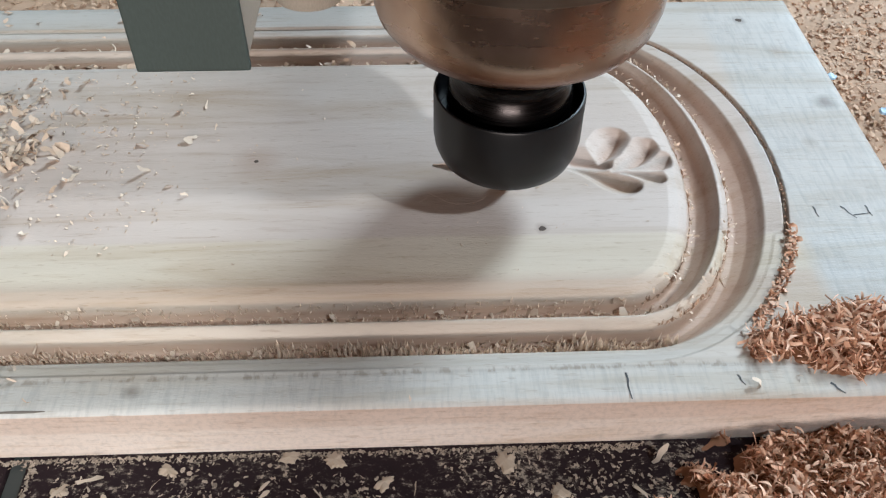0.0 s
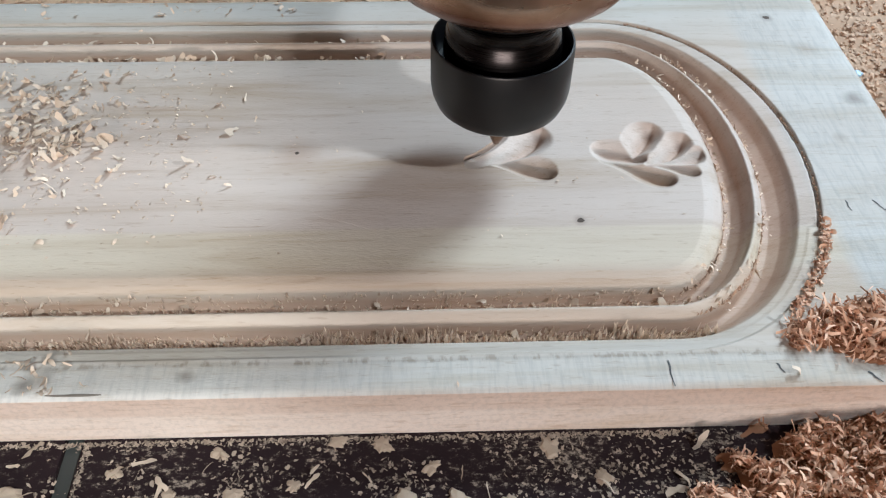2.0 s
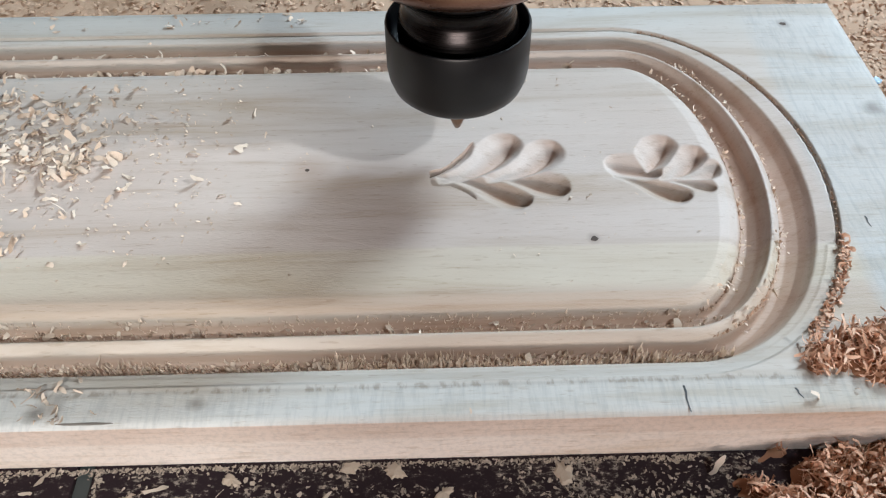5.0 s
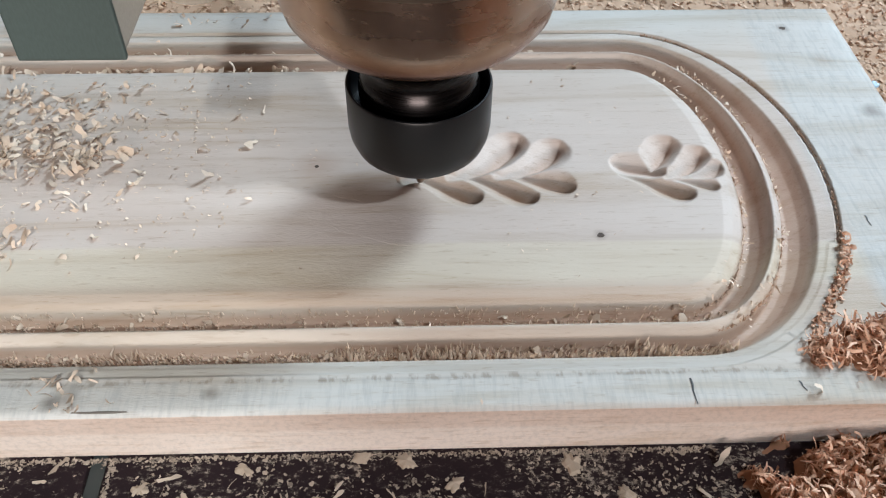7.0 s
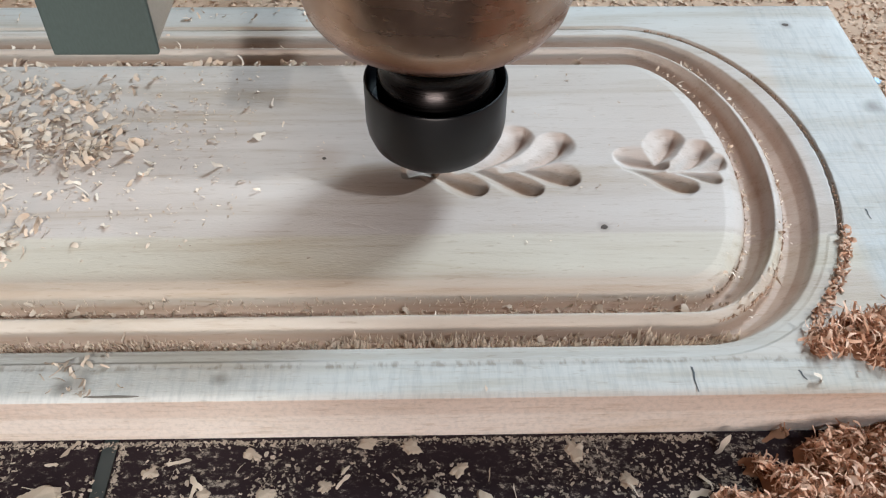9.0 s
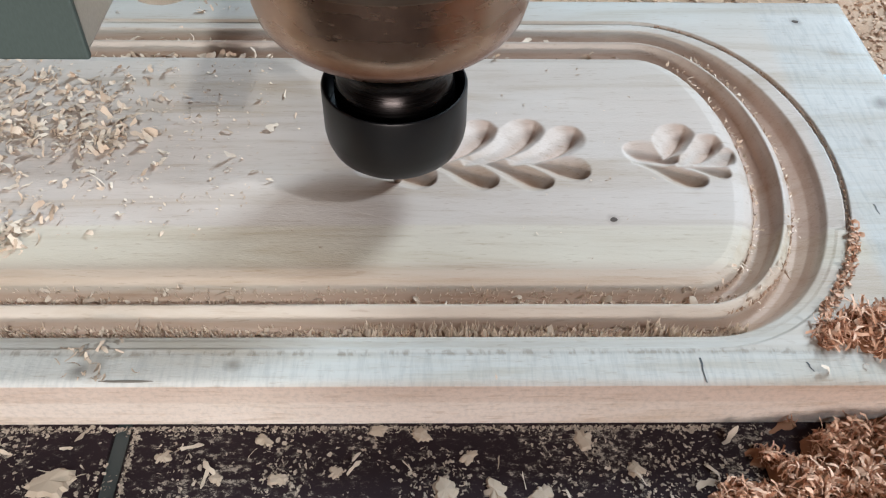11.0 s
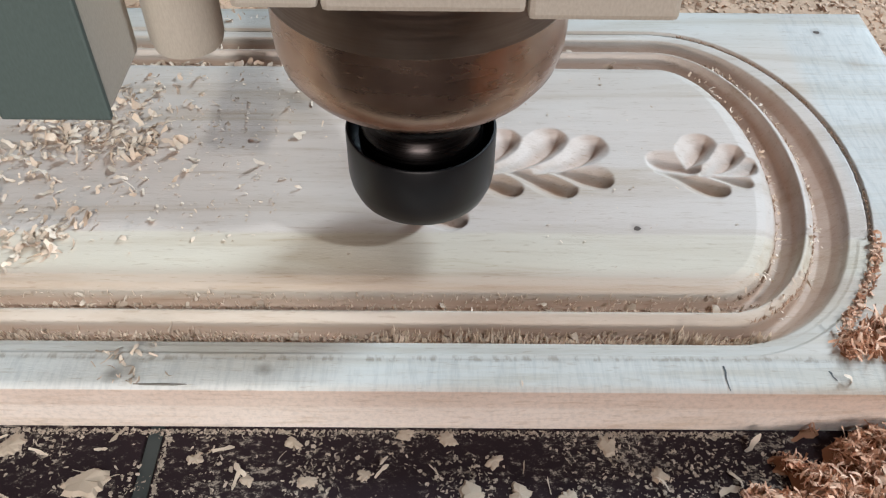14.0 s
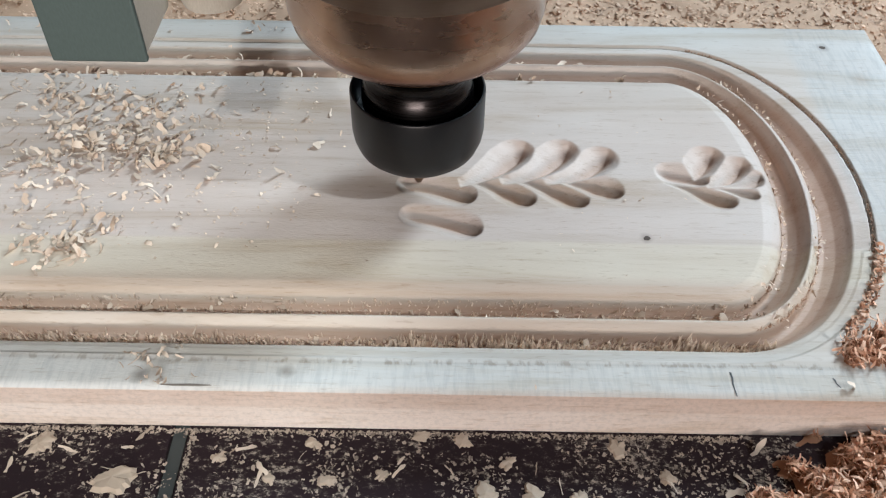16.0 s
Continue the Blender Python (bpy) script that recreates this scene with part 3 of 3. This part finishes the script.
# the litter behind and beside the board
def litter():
    xs, ys = np.arange(-0.40, 0.46, 0.004), np.arange(-0.005, 0.50, 0.004)
    gx, gy = np.meshgrid(xs, ys, indexing="ij")
    h = np.array([0.0035 + 0.003 * noise.noise((a * 45, b * 45, 3.0)) + 0.0016 * noise.noise((a * 160, b * 160, 9.0)) for a, b in zip(gx.ravel(), gy.ravel())]).reshape(gx.shape)
    nx, ny = gx.shape
    keep = ((gy > BOARD_Y[1] + 0.001) | (gx > BOARD_X[1] + 0.001))
    verts = np.stack([gx, gy, TABLE_Z + h], -1).reshape(-1, 3)
    faces = [(i * ny + j, (i + 1) * ny + j, (i + 1) * ny + j + 1, i * ny + j + 1) for i in range(nx - 1) for j in range(ny - 1)
             if keep[i, j] and keep[i + 1, j] and keep[i, j + 1] and keep[i + 1, j + 1]]
    tagged(mesh_object("sawdust_layer", verts, faces, MAT_TAN, smooth=True), "tan layer of sawdust on the router bed", "sawdust", kind="stuff")
    x1, y1 = spread(8000, -0.34, 0.27, 0.214, 0.31)
    x2, y2 = spread(5200, 0.156, 0.24, 0.0, 0.215)
    x, y = np.concatenate([x1, x2]), np.concatenate([y1, y2])
    z = np.array([TABLE_Z + 0.0035 + 0.003 * noise.noise((a * 45, b * 45, 3.0)) for a, b in zip(x, y)])
    flakes("wood_shavings", np.stack([x, y, z], 1), (0.0012, 0.0040), (0.3, 0.8), (0.2, 2.0), 0.26, MAT_TANCHIP, "tan wood shavings littered behind and beside the board")


litter()


def bed_litter():
    x, y = spread(12000, -0.24, 0.065, -0.075, -0.0015)
    keep = RNG.uniform(0, 1, len(x)) < np.array([0.42 + 1.3 * noise.noise((a * 75, b * 75, 1.5)) + 0.8 * max(0.0, (a + 0.01) * 9) for a, b in zip(x, y)])
    x, y = x[keep], y[keep]
    flakes("wood_crumbs", np.stack([x, y, np.full(len(x), TABLE_Z)], 1), (0.0003, 0.0017), (0.2, 0.9), (0.1, 1.2), 0.20, MAT_DUST, "pale wood crumbs scattered on the dark bed", "wood crumbs")
    x, y = spread(60, -0.24, 0.06, -0.07, -0.002)
    flakes("wood_slivers", np.stack([x, y, np.full(60, TABLE_Z)], 1), (0.003, 0.008), (0.08, 0.30), (0.1, 1.4), 0.25, MAT_SLIVER, "pale wood slivers lying on the dark bed", "wood slivers")
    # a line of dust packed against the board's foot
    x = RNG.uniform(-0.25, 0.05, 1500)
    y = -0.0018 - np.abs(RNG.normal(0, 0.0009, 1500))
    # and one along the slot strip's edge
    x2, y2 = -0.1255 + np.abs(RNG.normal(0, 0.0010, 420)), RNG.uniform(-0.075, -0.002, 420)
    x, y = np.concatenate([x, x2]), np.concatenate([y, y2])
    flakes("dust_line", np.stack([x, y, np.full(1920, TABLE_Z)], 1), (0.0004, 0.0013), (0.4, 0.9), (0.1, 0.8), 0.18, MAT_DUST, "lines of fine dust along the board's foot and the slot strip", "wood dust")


bed_litter()


def wood_lump(seed, size):
    """A flat, broken flake of packed dust."""
    bm = bmesh.new()
    n = 26
    rim_, mid = [], []
    for k in range(n):
        a = 2 * math.pi * k / n
        r = size * (0.72 + 0.45 * noise.noise((math.cos(a) * 0.9 + seed, math.sin(a) * 0.9, seed * 3.1)) + 0.30 * noise.noise((math.cos(a) * 4.5, math.sin(a) * 4.5 + seed, seed)))
        rim_.append(bm.verts.new((r * math.cos(a), 0.75 * r * math.sin(a), 0)))
        mid.append(bm.verts.new((0.78 * r * math.cos(a), 0.58 * r * math.sin(a), size * (0.16 + 0.14 * noise.noise((a, seed, 2.0))))))
    for k in range(n):
        bm.faces.new((rim_[k], rim_[(k + 1) % n], mid[(k + 1) % n], mid[k]))
    top = bm.verts.new((0, 0, size * 0.22))
    for k in range(n):
        bm.faces.new((mid[k], mid[(k + 1) % n], top))
    bm.faces.new(rim_[::-1])
    return bm


def lumps():
    spots = [(-0.1455, -0.0200, 0.0085), (-0.1720, -0.0085, 0.0060), (-0.1880, -0.0160, 0.0050), (-0.0980, -0.0190, 0.0032), (-0.0860, -0.0060, 0.0034), (-0.0800, -0.0190, 0.0040),
             (-0.0640, -0.0170, 0.0036), (-0.0320, -0.0230, 0.0062), (-0.0180, -0.0230, 0.0058), (-0.0390, -0.0045, 0.0040), (-0.0520, -0.0030, 0.0036), (-0.0250, -0.0120, 0.0040), (0.0100, -0.0060, 0.0042),
             (0.0240, -0.0160, 0.0040), (-0.1150, -0.0120, 0.0036), (-0.0040, -0.0240, 0.0050)]
    for k, (x, y, size) in enumerate(spots):
        ob = part("wood_chip", wood_lump(k * 1.37 + 0.5, size), MAT_LUMP)
        ob.matrix_world = pose(x, y, TABLE_Z, 0, 0, 37 * k)
        tagged(ob, "large pale flake of packed dust on the dark bed" if size > 0.005 else "small pale wood chip on the dark bed", "wood chip", "chips on the bed")


lumps()


def heaps():
    level = mound("shavings_heap", 0.1180, -0.0420, 0.0640, 0.0400, 0.013, TABLE_Z, MAT_ORANGE_BASE, "heap of orange shavings on the bed beside the board", 2.0)
    x, y = spread(15000, 0.040, 0.185, -0.095, -0.002)
    z = level(x, y)
    k = z > 0.0012
    x, y, z = x[k], y[k], z[k]
    flakes("shavings_pile", np.stack([x, y, TABLE_Z + z * 0.92], 1), (0.0025, 0.0075), (0.06, 0.22), (0.8, 4.0), 0.8, MAT_ORANGE, "curled orange shavings heaped on the bed")
    pick = RNG.uniform(0, 1, len(x)) < 0.22
    flakes("broad_shavings", np.stack([x[pick], y[pick], TABLE_Z + z[pick] * 0.95], 1), (0.0025, 0.0070), (0.14, 0.36), (1.2, 4.0), 0.7, MAT_ORANGE, "broad torn shavings heaped on the bed")
    level = mound("shavings_mound", 0.1185, 0.0190, 0.0310, 0.0120, 0.0042, 0.0, MAT_ORANGE_BASE, "mound of orange shavings on the carved board", 5.0)
    x, y = spread(3600, 0.066, 0.1525, 0.001, 0.045)
    z = level(x, y)
    k = z > 0.0004
    x, y, z = x[k], y[k], z[k]
    flakes("shavings_cluster", np.stack([x, y, z * 0.92], 1), (0.0028, 0.0090), (0.06, 0.20), (0.8, 3.8), 0.65, MAT_ORANGE, "curled orange shavings on the carved board's corner")
    a = RNG.uniform(-1.00, -0.42, 220)
    r = RNG.uniform(1.0, 1.05, 220)
    x, y = X0 + 0.0645 * r * np.cos(a), YC + 0.0908 * r * np.sin(a)
    flakes("shavings_trail", np.stack([x, y, np.zeros(220)], 1), (0.0010, 0.0032), (0.2, 0.6), (0.4, 2.2), 0.55, MAT_ORANGE, "orange shavings along the moulding's outer edge")


    # curls left hanging on the two inner steps round the oval end
    edge = [(0.0322, 0.0664, 70, -1.2, 1.1), (0.0454, 0.0774, 90, -1.25, 1.0)]
    x = np.concatenate([X0 + a_ * np.cos(u) for a_, b_, n, lo, hi in edge for u in [np.linspace(lo, hi, n) + RNG.normal(0, 0.05, n)]])
    y = np.concatenate([YC + b_ * np.sin(u) for a_, b_, n, lo, hi in edge for u in [np.linspace(lo, hi, n) + RNG.normal(0, 0.05, n)]])
    flakes("step_shavings", np.stack([x, y, board_height(x, y) * 0.5], 1), (0.0010, 0.0034), (0.15, 0.5), (0.6, 2.6), 0.7, MAT_FUZZ, "small curls hanging on the moulding's inner steps")


heaps()


def panel_chips():
    x, y = [], []
    for cx, cy, wide, count in ((-0.205, 0.146, 0.012, 110), (-0.188, 0.118, 0.012, 130), (-0.160, 0.112, 0.009, 110), (-0.180, 0.061, 0.009, 100), (-0.168, 0.138, 0.012, 90), (-0.208, 0.100, 0.014, 60), (-0.150, 0.130, 0.016, 45), (-0.170, 0.085, 0.020, 50), (-0.13, 0.110, 0.030, 24)):
        x.append(cx + RNG.normal(0, wide, count))
        y.append(np.clip(cy + RNG.normal(0, wide * 0.75, count), 0.040, 0.166))
    x, y = np.concatenate(x), np.concatenate(y)
    flakes("wood_chips", np.stack([x, y, board_height(x, y)], 1), (0.0014, 0.0062), (0.2, 0.6), (0.2, 1.9), 0.42, MAT_PALE, "pale wood chips scattered over the board's panel", "wood chips")
    x, y = spread(120, -0.22, 0.07, 0.046, 0.160)
    whole = np.max([lobe_depth(x, y, lobe) for lobe in LOBES.values()], 0) <= 0
    x, y = x[whole], y[whole]
    flakes("wood_specks", np.stack([x, y, np.zeros(len(x))], 1), (0.0005, 0.0015), (0.3, 0.8), (0.1, 1.0), 0.3, MAT_PALE, "tiny pale wood specks on the board's panel", "wood specks")
    x, y = spread(900, -0.25, -0.10, 0.06, 0.162)
    flakes("wood_dust", np.stack([x, y, np.zeros(900)], 1), (0.0005, 0.0016), (0.3, 0.8), (0.1, 1.0), 0.3, MAT_PALE, "fine pale wood dust among the chips", "wood dust")
    # chips caught in the far grooves
    x = np.concatenate([RNG.uniform(-0.27, -0.03, 330), RNG.uniform(-0.03, 0.05, 50)])
    y = YC + RNG.choice([0.0662, 0.0795], 380) + RNG.normal(0, 0.0016, 380)
    flakes("groove_chips", np.stack([x, y, board_height(x, y)], 1), (0.0015, 0.0060), (0.25, 0.7), (0.3, 1.8), 0.5, MAT_PALE, "pale wood chips caught in the far moulding grooves", "wood chips")
    x = np.concatenate([RNG.uniform(-0.24, 0.06, 110), RNG.uniform(-0.24, -0.14, 60)])
    y = YC - RNG.choice([0.0672, 0.0808], 170) + RNG.normal(0, 0.0009, 170)
    flakes("near_groove_chips", np.stack([x, y, board_height(x, y)], 1), (0.0015, 0.0050), (0.2, 0.6), (0.3, 1.6), 0.45, MAT_PALE, "pale wood chips caught in the near moulding grooves", "wood chips")
    x, y = np.concatenate([RNG.uniform(-0.26, -0.08, 40), RNG.uniform(-0.02, 0.12, 3)]), np.concatenate([RNG.uniform(0.198, 0.210, 40), RNG.uniform(0.002, 0.011, 3)])
    flakes("rim_chips", np.stack([x, y, np.zeros(43)], 1), (0.0012, 0.0045), (0.2, 0.6), (0.3, 1.8), 0.35, MAT_PALE, "pale wood chips on the board's plain rim", "wood chips")
    x, y = -0.139 + RNG.normal(0, 0.006, 26), 0.0085 + RNG.normal(0, 0.0035, 26)
    flakes("chip_tuft", np.stack([x, np.maximum(y, 0.002), np.zeros(26)], 1), (0.002, 0.005), (0.15, 0.4), (0.5, 2.0), 0.35, MAT_PALE, "tuft of pale chips on the board's plain rim", "wood chips")


panel_chips()


def blades(name, base, tip, width, mat, label):
    """Torn fibres: a thin three-sided spike from base to tip each."""
    base, tip = np.array(base), np.array(tip)
    n = len(base)
    w = RNG.uniform(0.5, 1.3, n)[:, None] * width
    side = np.stack([RNG.normal(1, 0.2, n), RNG.normal(0, 0.3, n), np.zeros(n)], 1) * w
    deep = np.stack([RNG.normal(0, 0.2, n), np.ones(n), np.zeros(n)], 1) * w * 0.7
    mid = (base + tip) / 2 + RNG.normal(0, 0.0003, (n, 3))
    pts = np.stack([base - side, base + side, base + deep, mid - side * 0.7, mid + side * 0.7, mid + deep * 0.7, tip], 1).reshape(-1, 3)
    a = np.arange(n) * 7
    quads = np.concatenate([np.stack([a, a + 1, a + 4, a + 3], 1), np.stack([a + 1, a + 2, a + 5, a + 4], 1), np.stack([a + 2, a, a + 3, a + 5], 1)]).tolist()
    tris = np.concatenate([np.stack([a + 3, a + 4, a + 6], 1), np.stack([a + 4, a + 5, a + 6], 1), np.stack([a + 5, a + 3, a + 6], 1)]).tolist()
    return tagged(mesh_object(name, pts, quads + tris, mat), label, "wood fibres", kind="stuff")


def torn_edges():
    # dense fringe along the outer groove's near side
    n = 1700
    x = RNG.uniform(-0.24, 0.062, n)
    y = YC - RNG.uniform(0.0782, 0.0832, n)
    z = board_height(x, y)
    tall = RNG.uniform(0.0022, 0.0055, n) * np.where(x > -0.06, 1.25, 0.8) * np.clip(0.75 + 0.5 * np.array([noise.noise((a * 70, 0.3, 6.0)) for a in x]), 0.25, 1.2)
    tip = np.stack([x + RNG.normal(0, 0.0005, n), y - 0.0002 - RNG.uniform(0, 0.0010, n), z + tall], 1)
    blades("torn_fringe", np.stack([x, y, z - 0.0003], 1), tip, 0.00040, MAT_FUZZ, "ragged fringe of torn fibres in the outer groove")
    n = 800
    x = RNG.uniform(-0.22, 0.066, n)
    y = YC - RNG.uniform(0.0650, 0.0690, n)
    z = board_height(x, y)
    tip = np.stack([x + RNG.normal(0, 0.0005, n), y - RNG.uniform(0, 0.0010, n), z + RNG.uniform(0.0006, 0.0030, n)], 1)
    blades("torn_whiskers", np.stack([x, y, z - 0.0002], 1), tip, 0.00026, MAT_FUZZ, "short torn whiskers in the inner groove")
    # ragged rims round the oval end
    base, tip = [], []
    for a_, b_, count, low, high, tall in ((0.0649, 0.0906, 620, -0.75, 1.35, 0.0011), (0.0319, 0.0661, 420, -1.35, 1.2, 0.0022), (0.0450, 0.0770, 460, -1.40, 1.2, 0.0024)):
        ang = RNG.uniform(low, high, count)
        x, y = X0 + a_ * np.cos(ang), YC + b_ * np.sin(ang)
        z = board_height(x, y)
        base.append(np.stack([x, y, z - 0.0003], 1))
        tip.append(np.stack([x + RNG.normal(0, 0.0006, count) - 0.0004 * np.cos(ang), y + RNG.normal(0, 0.0006, count), z + RNG.uniform(0.2, 1.0, count) * tall * np.clip(0.55 + 1.6 * np.array([noise.noise((a * 9, a_ * 900, 2.0)) for a in ang]), 0.1, 1.3)], 1))
    blades("torn_rim", np.concatenate(base), np.concatenate(tip), 0.00032, MAT_RAGGED, "ragged torn fibres round the moulding's oval end")


torn_edges()


# ---- knots and pencil marks on the board ----
def spot(name, x, y, rx, ry, mat, label, category, turn=0.0, seed=0.0):
    bm = bmesh.new()
    n = 22
    ring = []
    for k in range(n):
        a = 2 * math.pi * k / n
        r = 1 + 0.35 * noise.noise((math.cos(a) * 1.5 + seed, math.sin(a) * 1.5, seed))
        ring.append(bm.verts.new((rx * r * math.cos(a), ry * r * math.sin(a), 0.00006)))
    top = bm.verts.new((0, 0, 0.00012))
    for k in range(n):
        bm.faces.new((ring[k], ring[(k + 1) % n], top))
    ob = part(name, bm, mat, BOARD, label)
    ob.matrix_local = pose(x, y, 0, 0, 0, turn)
    return ob


def marks():
    spot("knot", 0.0272, 0.0680, 0.0013, 0.0010, MAT_KNOT, "small dark knot", "knot", 20, 1.0)
    spot("knot", -0.0712, 0.1052, 0.0008, 0.0008, MAT_KNOT, "tiny dark knot", "knot", 0, 2.0)
    spot("knot", 0.1282, 0.1955, 0.0016, 0.0012, MAT_KNOT, "small dark knot", "knot", 0, 3.0)
    spot("knot", -0.1240, 0.0012, 0.0085, 0.00045, MAT_STAIN, "dark streak in the wood", "knot", 0, 7.0)
    for x, y, dx, dy, w in ((0.0440, 0.0092, 0.0002, -0.0090, 0.00032), (0.0755, 0.0075, 0.0014, -0.0034, 0.0003), (0.1010, 0.0040, 0.0030, -0.0036, 0.0004), (0.1205, 0.0760, 0.0004, -0.0052, 0.0003), (0.1300, 0.0760, 0.0034, -0.0060, 0.0003), (0.1330, 0.0715, 0.0060, 0.0010, 0.00025), (0.1385, 0.0760, 0.0006, -0.0050, 0.0003)):
        bm = bmesh.new()
        n = Vector((-dy, dx, 0)).normalized() * w
        p = [Vector((x, y, 0.0001)) + Vector((dx, dy, 0)) * k / 4 + Vector((0.0002 * math.sin(k * 2.1), 0, 0)) for k in range(5)]
        a = [bm.verts.new(q + n * (0.5 + 0.5 * math.sin(k + 1))) for k, q in enumerate(p)]
        b = [bm.verts.new(q - n) for q in p]
        for k in range(4):
            bm.faces.new((a[k], a[k + 1], b[k + 1], b[k]))
        bmesh.ops.recalc_face_normals(bm, faces=bm.faces[:])
        part("pencil_mark", bm, MAT_PEN, BOARD, "dark pencil stroke")


marks()


def plastic_bits():
    for k, (x, y) in enumerate(((0.1640, 0.1700), (0.1780, 0.1450))):
        ob = part("plastic_scrap", wood_lump(k * 2.2 + 9.0, 0.0036), MAT_BLUE)
        ob.matrix_world = pose(x, y, TABLE_Z + 0.0075, 8, 0, 40 * k)
        tagged(ob, "small pale blue plastic scrap on the sawdust", "plastic scrap", "plastic scraps")


plastic_bits()


# ---- what moves ----
TIPS = [(0, 0.0157, 0.0888, -0.0068), (0.5, -0.0015, 0.0956, -0.0063), (1, 0.014, 0.1059, -0.0065), (1.5, 0.0052, 0.1119, 0.0044), (2, 0.0013, 0.107, -0.0023), (2.5, -0.0171, 0.0969, -0.0057),
        (3, 0.0006, 0.0845, -0.0056), (3.5, -0.0108, 0.0956, -0.0059), (4, -0.0057, 0.1028, -0.0056), (4.2, -0.0035, 0.1066, -0.0025), (4.8, -0.012, 0.117, 0.006), (5.6, -0.026, 0.1035, 0.002), (6.5, -0.0188, 0.0878, -0.0054),
        (7, -0.0335, 0.097, -0.005), (7.5, -0.0172, 0.1106, -0.0058), (8, -0.0347, 0.0959, -0.0056), (8.5, -0.0178, 0.0876, -0.0071), (9, -0.0302, 0.0972, -0.0066), (9.8, -0.038, 0.0925, -0.002),
        (10.6, -0.044, 0.0905, -0.005), (11.5, -0.0504, 0.0873, -0.0063), (12, -0.0461, 0.0865, -0.0059), (12.5, -0.0583, 0.0916, 0.0039), (13, -0.0368, 0.068, 0.0022), (13.5, -0.0459, 0.0702, -0.0061),
        (14, -0.048, 0.0709, -0.0057), (14.5, -0.0462, 0.0709, -0.007), (15, -0.0545, 0.0793, 0.0038), (15.5, -0.0684, 0.0824, 0.0014), (16, -0.0559, 0.0987, -0.0058)]


def motions():
    walk(HEAD, [(t, pose(x, y, z)) for t, x, y, z in TIPS])
    for ob, (begin, end) in UNCUT:
        rows = [(0, pose(0, 0, 0)), (begin, pose(0, 0, 0)), (end, pose(0, 0, -0.0092)), (16, pose(0, 0, -0.0092))]
        walk(ob, rows)


motions()
